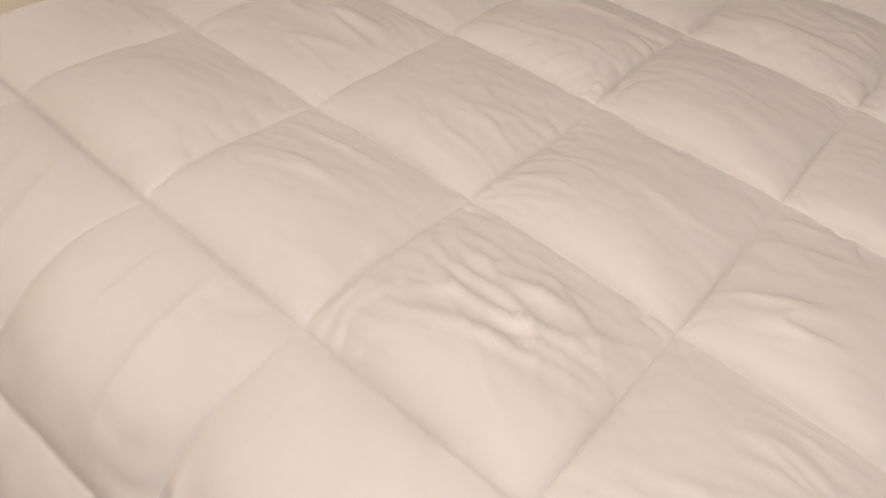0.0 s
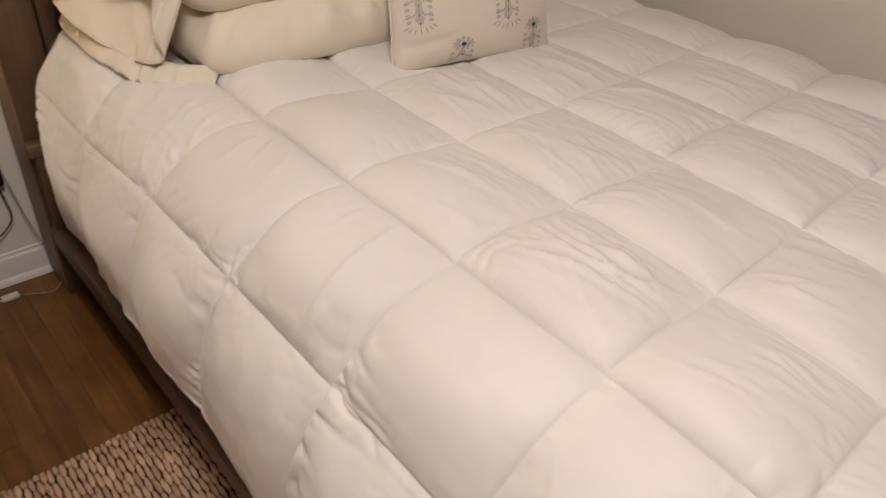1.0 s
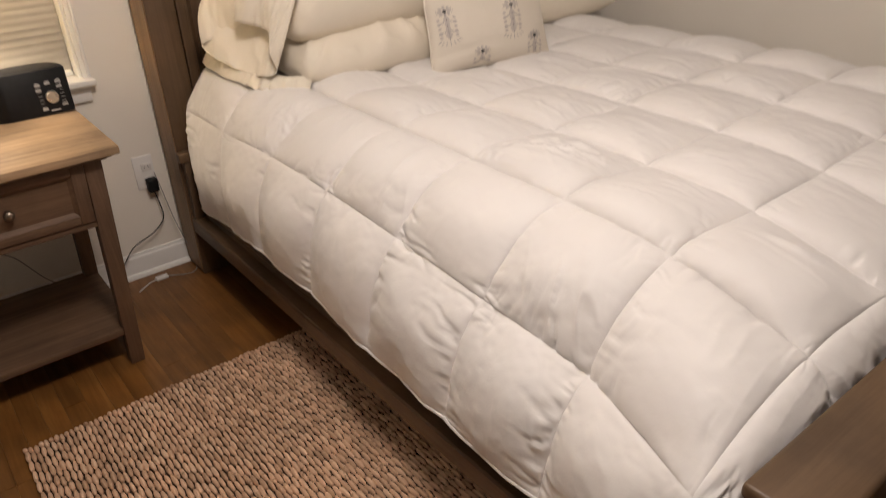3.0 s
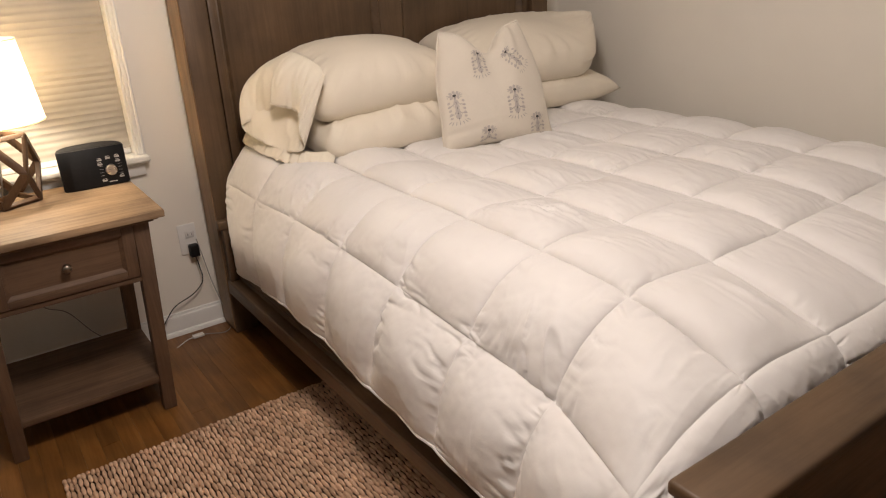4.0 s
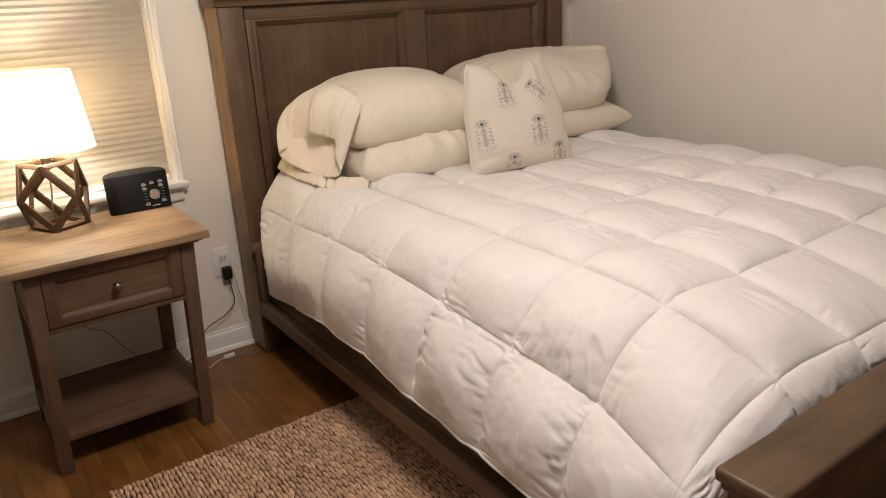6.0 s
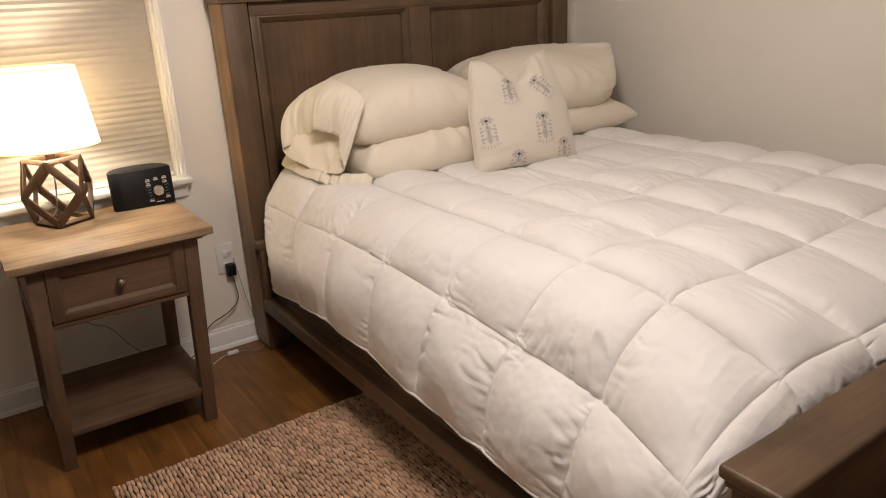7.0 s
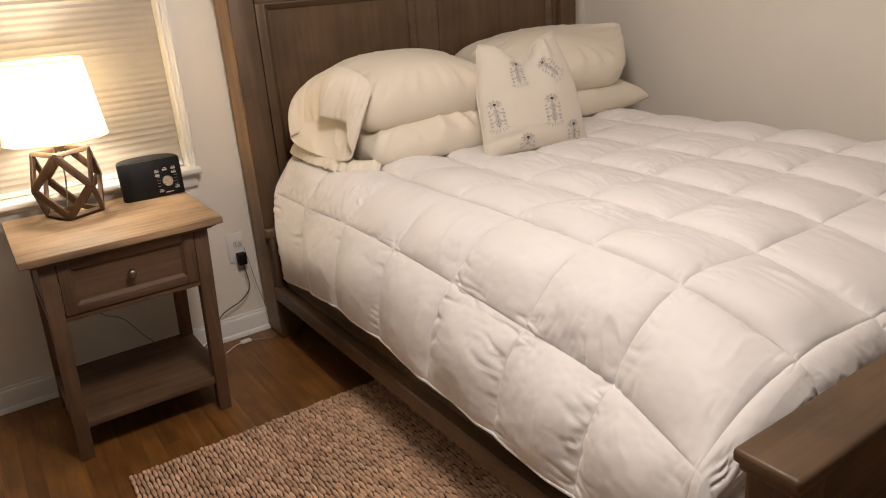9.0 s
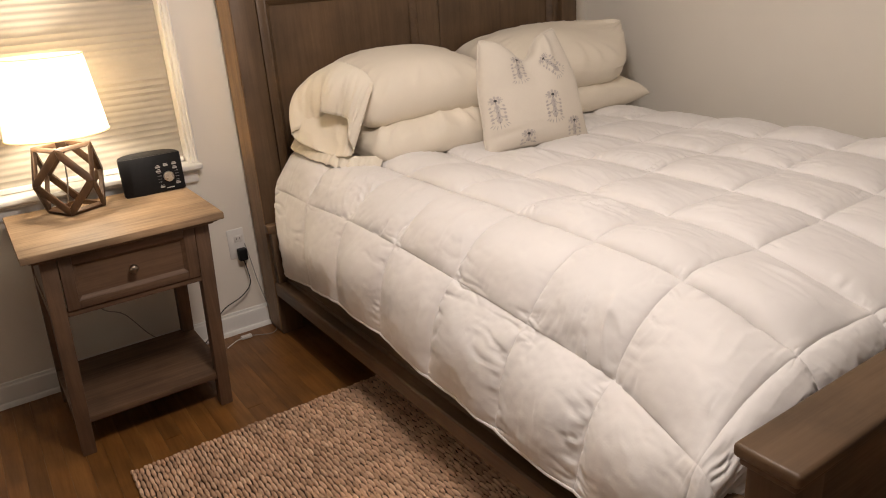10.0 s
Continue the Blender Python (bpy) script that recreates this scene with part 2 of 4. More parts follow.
def spline(points, n=10):
    """Points on a smooth line through the given ones."""
    p = [Vector(q) for q in points]
    p = [2 * p[0] - p[1]] + p + [2 * p[-1] - p[-2]]
    out = []
    for i in range(1, len(p) - 2):
        for k in range(n):
            t = k / n
            out.append(0.5 * ((2 * p[i]) + (p[i + 1] - p[i - 1]) * t + (2 * p[i - 1] - 5 * p[i] + 4 * p[i + 1] - p[i + 2]) * t * t + (3 * p[i] - p[i - 1] - 3 * p[i + 1] + p[i + 2]) * t ** 3))
    out.append(p[-2])
    return out


def sweep(profile, start, end, side, bm=None):
    """A moulding: pairs (out, up) carried straight from start to end; side is the way out."""
    bm = bm or bmesh.new()
    a, b, s = Vector(start), Vector(end), Vector(side)
    up = Vector((0, 0, 1))
    ra = [bm.verts.new(a + s * o + up * u) for o, u in profile]
    rb = [bm.verts.new(b + s * o + up * u) for o, u in profile]
    n = len(profile)
    for k in range(n):
        bm.faces.new((ra[k], ra[(k + 1) % n], rb[(k + 1) % n], rb[k]))
    bm.faces.new(ra), bm.faces.new(rb)
    return bm


def grid_mesh(name, pos, mat, flip=False, wrap_u=False):
    """A smooth sheet from an array of places [i, j, 3]."""
    a, b = pos.shape[:2]
    idx = np.arange(a * b).reshape(a, b)
    nxt = np.roll(idx, -1, axis=0) if wrap_u else idx
    i0 = idx if wrap_u else idx[:-1]
    i1 = nxt if wrap_u else idx[1:]
    quads = np.stack([i0[:, :-1], i1[:, :-1], i1[:, 1:], i0[:, 1:]], -1).reshape(-1, 4)
    if flip:
        quads = quads[:, ::-1]
    me = bpy.data.meshes.new(name)
    me.from_pydata(pos.reshape(-1, 3).tolist(), [], quads.tolist())
    me.materials.append(mat)
    for p in me.polygons:
        p.use_smooth = True
    return me


# ------------------------------------------------------------ the room
X_LEFT, X_RIGHT, Y_HEAD, Y_BACK, H = -1.95, 1.95, 1.79, -2.60, 2.44
WIN_X0, WIN_X1, WIN_Z0, WIN_Z1 = -1.06, -0.163, 0.757, 2.06
T = 0.14

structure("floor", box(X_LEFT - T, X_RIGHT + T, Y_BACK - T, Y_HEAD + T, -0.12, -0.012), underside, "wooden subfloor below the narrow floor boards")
structure("ceiling", box(X_LEFT - T, X_RIGHT + T, Y_BACK - T, Y_HEAD + T, H, H + 0.1), low_bounce_ceiling, "plain unseen ceiling, greyed to cut bounced light")
bm = box(X_LEFT - T, WIN_X0, Y_HEAD, Y_HEAD + T, -0.012, H)
box(WIN_X1, X_RIGHT + T, Y_HEAD, Y_HEAD + T, -0.012, H, bm=bm)
box(WIN_X0, WIN_X1, Y_HEAD, Y_HEAD + T, -0.012, WIN_Z0 - 0.025, bm=bm)
box(WIN_X0, WIN_X1, Y_HEAD, Y_HEAD + T, WIN_Z1, H, bm=bm)
structure("wall_north", bm, wall_paint, "off-white painted wall behind the headboard", None)
structure("wall_east", box(X_RIGHT, X_RIGHT + T, Y_BACK, Y_HEAD, -0.012, H), wall_paint, "off-white painted wall beside the bed", None)
structure("wall_west", box(X_LEFT - T, X_LEFT, Y_BACK, Y_HEAD, -0.012, H), low_bounce_paint, "plain unseen wall, darkened to cut bounced light", None)
structure("wall_south", box(X_LEFT - T, X_RIGHT + T, Y_BACK - T, Y_BACK, -0.012, H), low_bounce_paint, "plain unseen wall, darkened to cut bounced light", None)

BASE = [(0, 0), (0.016, 0), (0.016, 0.070), (0.013, 0.078), (0.008, 0.082), (0.006, 0.090), (0, 0.092)]
SHOE = [(0.016, 0), (0.030, 0), (0.029, 0.008), (0.024, 0.015), (0.016, 0.018)]
for nm, a, b, s in (("north", (X_LEFT, Y_HEAD, 0), (X_RIGHT, Y_HEAD, 0), (0, -1, 0)), ("east", (X_RIGHT, Y_HEAD - 0.031, 0), (X_RIGHT, Y_BACK, 0), (-1, 0, 0)),
                    ("west", (X_LEFT, Y_BACK, 0), (X_LEFT, Y_HEAD - 0.031, 0), (1, 0, 0))):
    structure("baseboard_" + nm, sweep(SHOE, a, b, s, sweep(BASE, a, b, s)), trim_paint, "white painted baseboard with a shoe moulding", 30)

# window: casing, stool, apron, sash, glass and the pleated blind
win = thing("window_1", (WIN_X0, Y_HEAD, WIN_Z0), "white painted window with a lowered pleated blind", "window", kind="structure")
bm = bmesh.new()
box(WIN_X1 - 0.004, WIN_X1 + 0.018, Y_HEAD - 0.016, Y_HEAD, WIN_Z0, WIN_Z1 + 0.05, 0.004, bm=bm)
box(WIN_X1 + 0.010, WIN_X1 + 0.021, Y_HEAD - 0.023, Y_HEAD - 0.001, WIN_Z0, WIN_Z1 + 0.05, 0.004, bm=bm)
part("casing", bm, trim_paint, win)
bm = bmesh.new()
box(WIN_X0 - 0.045, WIN_X0 + 0.004, Y_HEAD - 0.016, Y_HEAD, WIN_Z0, WIN_Z1 + 0.05, 0.004, bm=bm)
part("casing", bm, trim_paint, win)
part("casing", box(WIN_X0 - 0.055, WIN_X1 + 0.027, Y_HEAD - 0.018, Y_HEAD, WIN_Z1 - 0.004, WIN_Z1 + 0.06, 0.004), trim_paint, win)
part("window_sill", box(WIN_X0 - 0.06, WIN_X1 + 0.028, Y_HEAD - 0.048, Y_HEAD + 0.07, WIN_Z0 - 0.022, WIN_Z0, 0.006, 3), trim_paint, win)
bm = box(WIN_X0 - 0.04, WIN_X1 + 0.010, Y_HEAD - 0.016, Y_HEAD, WIN_Z0 - 0.075, WIN_Z0 - 0.022, 0.003)
box(WIN_X0 - 0.045, WIN_X1 + 0.015, Y_HEAD - 0.024, Y_HEAD - 0.001, WIN_Z0 - 0.036, WIN_Z0 - 0.022, 0.004, bm=bm)
part("apron", bm, trim_paint, win)
for x in (WIN_X0, WIN_X1 - 0.012):
    part("jamb", box(x, x + 0.012, Y_HEAD + 0.001, Y_HEAD + 0.12, WIN_Z0, WIN_Z1, 0.002), trim_paint, win)
sash = part("window_frame", box(WIN_X0 + 0.012, WIN_X1 - 0.012, Y_HEAD + 0.09, Y_HEAD + 0.115, WIN_Z0, WIN_Z0 + 0.05, 0.003), trim_paint, win)
for x in (WIN_X0 + 0.012, WIN_X1 - 0.052):
    part("stile", box(x, x + 0.04, Y_HEAD + 0.09, Y_HEAD + 0.115, WIN_Z0 + 0.05, WIN_Z1, 0.003), trim_paint, sash)
pane = part("pane", box(WIN_X0 + 0.05, WIN_X1 - 0.05, Y_HEAD + 0.10, Y_HEAD + 0.104, WIN_Z0 + 0.05, WIN_Z1), glass, win)

# pleated blind: zigzag folds of 23 mm, slightly wavy
blind = thing("pleated_blind", (WIN_X0, Y_HEAD + 0.06, WIN_Z0 + 0.004), "cream pleated fabric blind lowered to the sill", "blind")
PLEAT, B0 = 0.0235, WIN_Z0 + 0.022
rows = int((WIN_Z1 - B0) / PLEAT)
xs = np.linspace(WIN_X0 + 0.0125, WIN_X1 - 0.0125, 24)
pos = np.zeros((24, rows * 4 + 1, 3))
for j in range(rows * 4 + 1):
    ph = j / 4.0
    tri = abs((ph % 1.0) - 0.5) * 2
    for i, x in enumerate(xs):
        sag = 0.0015 * math.sin(3.1 * x + 0.9 * math.floor(ph))
        pos[i, j] = (x, Y_HEAD + 0.062 - 0.0042 * tri + sag, B0 + ph * PLEAT + 0.002 * math.sin(2.0 * x + ph * 0.37))
me = grid_mesh("blind_cloth", pos, blind_cloth)
me.set_sharp_from_angle(angle=radians(40))
part("pleats", me, blind_cloth, blind)
part("bottom_rail", box(WIN_X0 + 0.016, WIN_X1 - 0.016, Y_HEAD + 0.042, Y_HEAD + 0.066, WIN_Z0 + 0.002, WIN_Z0 + 0.020, 0.004), trim_paint, blind, "cream bottom rail")

# outlet with a black adapter, and the cords below it
outlet = thing("wall_outlet", (-0.041, Y_HEAD, 0.37), "white wall outlet with a screwed cover plate", "outlet")
part("cover_plate", box(-0.084, -0.014, Y_HEAD - 0.006, Y_HEAD, 0.326, 0.452, 0.003), plate_plastic, outlet)
for z in (0.408, 0.357):
    o = part("socket", box(-0.058, -0.024, Y_HEAD - 0.009, Y_HEAD - 0.005, z - 0.014, z + 0.014, 0.003), white_plastic, outlet)
    for dx in (-0.007, 0.007):
        part("slot", box(-0.042 + dx, -0.040 + dx, Y_HEAD - 0.0095, Y_HEAD - 0.0085, z - 0.003, z + 0.006), cable_black, o)
charger = thing("power_adapter", (-0.035, Y_HEAD - 0.02, 0.34), "small black power adapter plugged into the outlet", "adapter")
part("body", box(-0.057, -0.020, Y_HEAD - 0.040, Y_HEAD - 0.010, 0.318, 0.370, 0.006, 3), black_plastic, charger)
cord = spline([(-0.038, Y_HEAD - 0.025, 0.32), (-0.030, Y_HEAD - 0.026, 0.27), (-0.030, Y_HEAD - 0.03, 0.21), (-0.075, Y_HEAD - 0.03, 0.165), (-0.155, Y_HEAD - 0.035, 0.135), (-0.20, Y_HEAD - 0.04, 0.09), (-0.26, Y_HEAD - 0.05, 0.02), (-0.36, Y_HEAD - 0.06, 0.006)])
part("cord", tube(cord, 0.0022), cable_black, charger)
cable = thing("charging_cable", (-0.10, 1.72, 0.0), "thin grey charging cable lying by the baseboard", "cable")
line = spline([(-0.024, Y_HEAD - 0.03, 0.39), (-0.012, Y_HEAD - 0.035, 0.31), (0.005, Y_HEAD - 0.035, 0.20), (0.030, Y_HEAD - 0.045, 0.08), (0.040, Y_HEAD - 0.075, 0.008), (0.0, 1.665, 0.004), (-0.06, 1.690, 0.005), (-0.085, 1.700, 0.006)])
part("wire", tube(line, 0.0017), cable_grey, cable)
part("connector", box(-0.125, -0.080, 1.690, 1.712, 0.001, 0.013, 0.003), white_plastic, cable, "white plastic connector")
part("connector", tube(spline([(-0.125, 1.70, 0.005), (-0.15, 1.695, 0.004), (-0.20, 1.66, 0.003)]), 0.002), white_plastic, cable)


# ------------------------------------------------------------ the bed
BX0, BX1 = 0.042, 1.722
HB_Y0, HB_Y1 = 1.625, 1.770      # front and back of the headboard's posts
FB_Y0, FB_Y1 = -0.600, -0.480    # outer and inner edge of the footboard's cap
bed = thing("bed_frame", (0.9, 0.6, 0.0), "brown weathered wooden panel bed with a tall headboard", "bed")

hb = part("headboard", box(BX0 + 0.09, BX1 - 0.09, HB_Y0 + 0.045, HB_Y0 + 0.070, 0.30, 1.36), bed_wood["z"], bed)
for x in (BX0 - 0.010, BX1 - 0.085):
    part("post", box(x, x + 0.095, HB_Y0, HB_Y1, 0.0, 1.385, 0.004), bed_wood["z"], bed)
# thin facing whose lighter colour stands in for lamplight on the post
part("post_side", box(BX0 - 0.013, BX0 - 0.009, HB_Y0 + 0.006, HB_Y1 - 0.004, 0.02, 1.383), lamplit_wood, bed, "headboard post side with golden lamplight put into its colour")
part("top_rail", box(BX0 + 0.095, BX1 - 0.095, HB_Y0 + 0.018, HB_Y1 - 0.01, 1.335, 1.385, 0.003), bed_wood["x"], hb)
part("bottom_rail", box(BX0 + 0.095, BX1 - 0.095, HB_Y0 + 0.018, HB_Y1 - 0.01, 0.45, 0.56, 0.003), bed_wood["x"], hb)
MIDX = (BX0 + BX1) / 2
part("stile", box(MIDX - 0.05, MIDX + 0.05, HB_Y0 + 0.018, HB_Y1 - 0.012, 0.56, 1.335, 0.003), bed_wood["z"], hb)
for x in (BX0 + 0.095, BX1 - 0.095 - 0.03):
    part("stile", box(x, x + 0.03, HB_Y0 + 0.018, HB_Y1 - 0.012, 0.56, 1.335, 0.003), bed_wood["z"], hb)


def panel_moulding(x0, x1, z0, z1, y, parent):
    """A mitred bead round a recessed panel."""
    prof = [(0, 0), (0, -0.022), (0.006, -0.024), (0.012, -0.018), (0.020, -0.012), (0.026, -0.004), (0.026, 0)]
    corners = [(x0, z0), (x1, z0), (x1, z1), (x0, z1)]
    inward = [(1, 1), (-1, 1), (-1, -1), (1, -1)]
    bm = bmesh.new()
    rings = [[bm.verts.new((cx + ix * o, y + d, cz + iz * o)) for o, d in prof] for (cx, cz), (ix, iz) in zip(corners, inward)]
    n = len(prof)
    for k in range(4):
        a, b = rings[k], rings[(k + 1) % 4]
        for i in range(n - 1):
            bm.faces.new((a[i], a[i + 1], b[i + 1], b[i]))
    return part("panel_moulding", bm, bed_wood["x"], parent, "", 30)


PANEL_Y = HB_Y0 + 0.045
panel_moulding(BX0 + 0.125, MIDX - 0.05, 0.56, 1.335, PANEL_Y, hb)
panel_moulding(MIDX + 0.05, BX1 - 0.125, 0.56, 1.335, PANEL_Y, hb)
CROWN = [(0, 0), (0.008, 0), (0.010, 0.010), (0.018, 0.020), (0.030, 0.026), (0.034, 0.034), (0.034, 0.058), (0.030, 0.062), (-0.145, 0.062), (-0.145, 0)]
part("crown", sweep(CROWN, (BX0 - 0.025, HB_Y0, 1.385), (BX1 + 0.025, HB_Y0, 1.385), (0, -1, 0)), bed_wood["x"], bed, "moulded crown along the top", 30)


def side_rail(x, s):
    """s: the way out from the bed, -1 or 1."""
    a, b = x, x + 0.055 * -s
    rail = part("side_rail", box(min(a + 0.034 * -s, b), max(a + 0.034 * -s, b), FB_Y1 - 0.03, HB_Y0, 0.20, 0.458, 0.002), bed_wood["y"], bed)
    lo = [(-0.016, 0), (0.030, 0), (0.034, 0.005), (0.034, 0.054), (0.029, 0.060), (-0.006, 0.064), (-0.010, 0.076), (-0.016, 0.080)]
    part("lower_ledge", sweep(lo, (x + 0.022 * -s, FB_Y1 - 0.03, 0.178), (x + 0.022 * -s, HB_Y0, 0.178), (s, 0, 0)), bed_wood["y"], rail, "", 30)
    part("upper_ledge", box(x + 0.022 if s < 0 else x - 0.05, x + 0.05 if s < 0 else x - 0.022, FB_Y1 - 0.03, HB_Y0, 0.456, 0.488, 0.004), bed_wood["y"], rail)


side_rail(BX0 + 0.002, -1)
joint = part("rail_joint", box(BX0 - 0.004, BX0 + 0.040, HB_Y0 - 0.030, HB_Y0, 0.238, 0.458, 0.003), bed_wood["z"], bed)
part("joint_cap", box(BX0 - 0.018, BX0 + 0.045, HB_Y0 - 0.036, HB_Y0, 0.457, 0.492, 0.005, 3), bed_wood["y"], joint)
side_rail(BX1 - 0.012, 1)
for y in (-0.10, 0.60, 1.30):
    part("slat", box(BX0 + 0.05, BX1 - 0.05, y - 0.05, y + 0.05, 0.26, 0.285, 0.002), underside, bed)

# footboard with a wide cap
for x in (BX0 + 0.028, BX1 - 0.113):
    part("post", box(x, x + 0.085, FB_Y0 + 0.018, FB_Y1 - 0.012, 0.0, 0.585, 0.004), bed_wood["z"], bed)
fb = part("footboard", box(BX0 + 0.113, BX1 - 0.113, FB_Y0 + 0.05, FB_Y1 - 0.035, 0.17, 0.585), bed_wood["x"], bed)
CAP = box(BX0, BX1, FB_Y0, FB_Y1, 0.597, 0.625, 0.009, 3)
part("cap", CAP, bed_wood["x"], fb, "wide rounded cap with worn edges")
part("cap_moulding", box(BX0 + 0.012, BX1 - 0.012, FB_Y0 + 0.010, FB_Y1 - 0.006, 0.578, 0.599, 0.006, 3), bed_wood["x"], fb)
part("lower_rail", box(BX0 + 0.113, BX1 - 0.113, FB_Y0 + 0.035, FB_Y1 - 0.03, 0.17, 0.27, 0.004), bed_wood["x"], fb)

mattress = thing("mattress", (0.9, 0.6, 0.285), "white mattress in a fitted sheet on the bed frame", "mattress")
pos = np.zeros((40, 14, 3))
for i in range(40):
    for j in range(14):
        f, g = i / 39, j / 13
        pos[i, j] = (0.088 + 0.20 * f ** 2 + 0.012 * g, 1.592 + 0.010 * math.sin(34 * f + 2 * g) + 0.012 * f, 0.42 + 0.24 * g * (0.75 + 0.25 * min(1, 3 * f)))
sheet = part("sheet_end", grid_mesh("sheet_end", pos, sheet_cloth), sheet_cloth, mattress, "gathered end of the white fitted sheet")
sheet.modifiers.new("thickness", "SOLIDIFY").thickness = 0.003
part("mattress_body", box(0.175, 1.60, -0.34, 1.655, 0.287, 0.640, 0.075, 4), sheet_cloth, mattress)


# ------------------------------------------------------------ the quilted comforter
def through_knots(values, t):
    """A smooth line through evenly spaced knots, for an array t."""
    p = np.asarray(values, float)
    p = np.concatenate([[2 * p[0] - p[1]], p, [2 * p[-1] - p[-2]]])
    i = np.clip(np.floor(t).astype(int), 0, len(values) - 2)
    f = t - i
    a, b, c, d = p[i], p[i + 1], p[i + 2], p[i + 3]
    return 0.5 * (2 * b + (c - a) * f + (2 * a - 5 * b + 4 * c - d) * f ** 2 + (3 * b - a - 3 * c + d) * f ** 3)


def hashed(i, j, k=0):
    return random.Random(i * 7919 + j * 104729 + k * 31).random()


def value_noise(x, y, seed):
    """Smooth noise of two arrays, between -1 and 1."""
    rng = np.random.RandomState(seed)
    table = rng.rand(64, 64) * 2 - 1
    xi, yi = np.floor(x).astype(int), np.floor(y).astype(int)
    fx, fy = x - xi, y - yi
    fx, fy = fx * fx * (3 - 2 * fx), fy * fy * (3 - 2 * fy)
    g = lambda a, b: table[a % 64, b % 64]
    return (g(xi, yi) * (1 - fx) + g(xi + 1, yi) * fx) * (1 - fy) + (g(xi, yi + 1) * (1 - fx) + g(xi + 1, yi + 1) * fx) * fy


def ridges(x, y, seed, sharp=2.0):
    """Crease lines: sharp crests of noise."""
    n = value_noise(x, y, seed) * 0.7 + value_noise(x * 2.1, y * 2.1, seed + 5) * 0.3
    return (1 - np.abs(n)) ** sharp


NB, SUB = 8, 66
kk = np.linspace(0, NB, NB * SUB + 1)
# finer steps close to the stitch lines
uu = np.floor(kk) + 0.35 * (kk - np.floor(kk)) + 0.65 * (0.5 - 0.5 * np.cos(np.pi * (kk - np.floor(kk))))
U, V = np.meshgrid(uu, uu, indexing="ij")


def quilt_base(U, V):
    """The comforter's stitched level over mattress and sides; U across the bed, V from foot to head, in quilt boxes of 28 cm."""
    X = through_knots([0.014, 0.10, 0.335, 0.608, 0.880, 1.150, 1.42, 1.665, 1.735], U)
    Z = through_knots([0.36, 0.615, 0.735, 0.735, 0.743, 0.752, 0.758, 0.728, 0.52], U)
    Y = through_knots([-0.466, -0.415, -0.138, 0.126, 0.412, 0.690, 0.984, 1.276, 1.585], V)
    side = np.clip(1 - np.abs(U - 1) / 1.0, 0, 1) ** 1.3
    hem = np.clip(1 - U, 0, 1)
    Z = Z + side * (through_knots([0.53, 0.535, 0.546, 0.582, 0.613, 0.637, 0.644, 0.634, 0.624], V) - 0.615)
    X = X + side * (through_knots([0.045, 0.05, 0.132, 0.121, 0.110, 0.098, 0.090, 0.060, 0.05], V) - 0.10)
    Z = Z + hem * (through_knots([0.30, 0.31, 0.325, 0.345, 0.352, 0.372, 0.378, 0.33, 0.285], V) - 0.36)
    foot = np.clip(1 - V, 0, 1)
    Z = Z - through_knots([0.100, 0.092, 0.026, 0.003, 0, 0, 0, 0, 0], V) * np.clip(U - 1, 0, 1) - foot ** 1.3 * 0.13 * np.clip(U, 0.3, 1)
    # it bulges beside the pillows
    Z = Z + 0.046 * np.exp(-((U - 1.42) / 0.36) ** 2) * np.clip((V - 6.1) / 1.2, 0, 1)
    # the filling settles unevenly
    Z = Z + 0.006 * value_noise(U * 0.9 + 3, V * 0.9, 3) * np.clip(U - 1.2, 0, 1)
    X = X + 0.012 * value_noise(U * 0.4, V * 1.7, 8) * hem
    X = X - 0.006 * np.sin(np.pi * np.clip(U, 0, 1))
    X = X + 0.046 * np.clip((V - 5.6) / 2.0, 0, 1) ** 1.3 * np.clip(1.6 - U, 0, 1) ** 0.7
    # seams wander a little
    X = X + 0.006 * value_noise(U * 1.3, V * 1.1, 11) * np.clip(U - 1, 0, 1)
    Y = Y + 0.008 * value_noise(U * 1.1, V * 1.2, 12)
    return np.stack([X, Y, Z], -1)


def normals_of(P):
    n = np.cross(np.gradient(P, axis=0), np.gradient(P, axis=1))
    return n / np.maximum(np.linalg.norm(n, axis=-1, keepdims=True), 1e-9)


base = quilt_base(U, V)
N = normals_of(base)
bi, bj = np.clip(np.floor(U), 0, NB - 1).astype(int), np.clip(np.floor(V), 0, NB - 1).astype(int)
fu, fv = U - np.floor(U), V - np.floor(V)
# the boxes on top slump towards the wall side, so that they are steepest where they face the room
su = np.abs(np.sin(np.pi * fu))
slump = np.where(fu < 0.24, np.sqrt(np.clip(1 - (1 - fu / 0.24) ** 2, 0, 1)), 1 - (np.clip(fu - 0.24, 0, 1) / 0.76) ** 1.9)
sv = np.abs(np.sin(np.pi * V))
loft = np.array([[0.036 + 0.008 * hashed(i, j) for j in range(NB)] for i in range(NB)])
loft[1, :] += 0.003      # the boxes that roll over the mattress edge are fullest
loft[0, :] -= 0.004
loft[2:, :] *= 1.05
loft[3:, 5:] *= 0.72
loft[:, 0] *= 0.45
# across the rounded edge of the bed the filling hides the cross seams
crest = 1 - (0.50 + 0.38 * np.clip((V - 3.6) / 1.2, 0, 1)) * np.exp(-((U - 1.72) / 0.42) ** 2) * np.clip(V - 1.6, 0, 1)
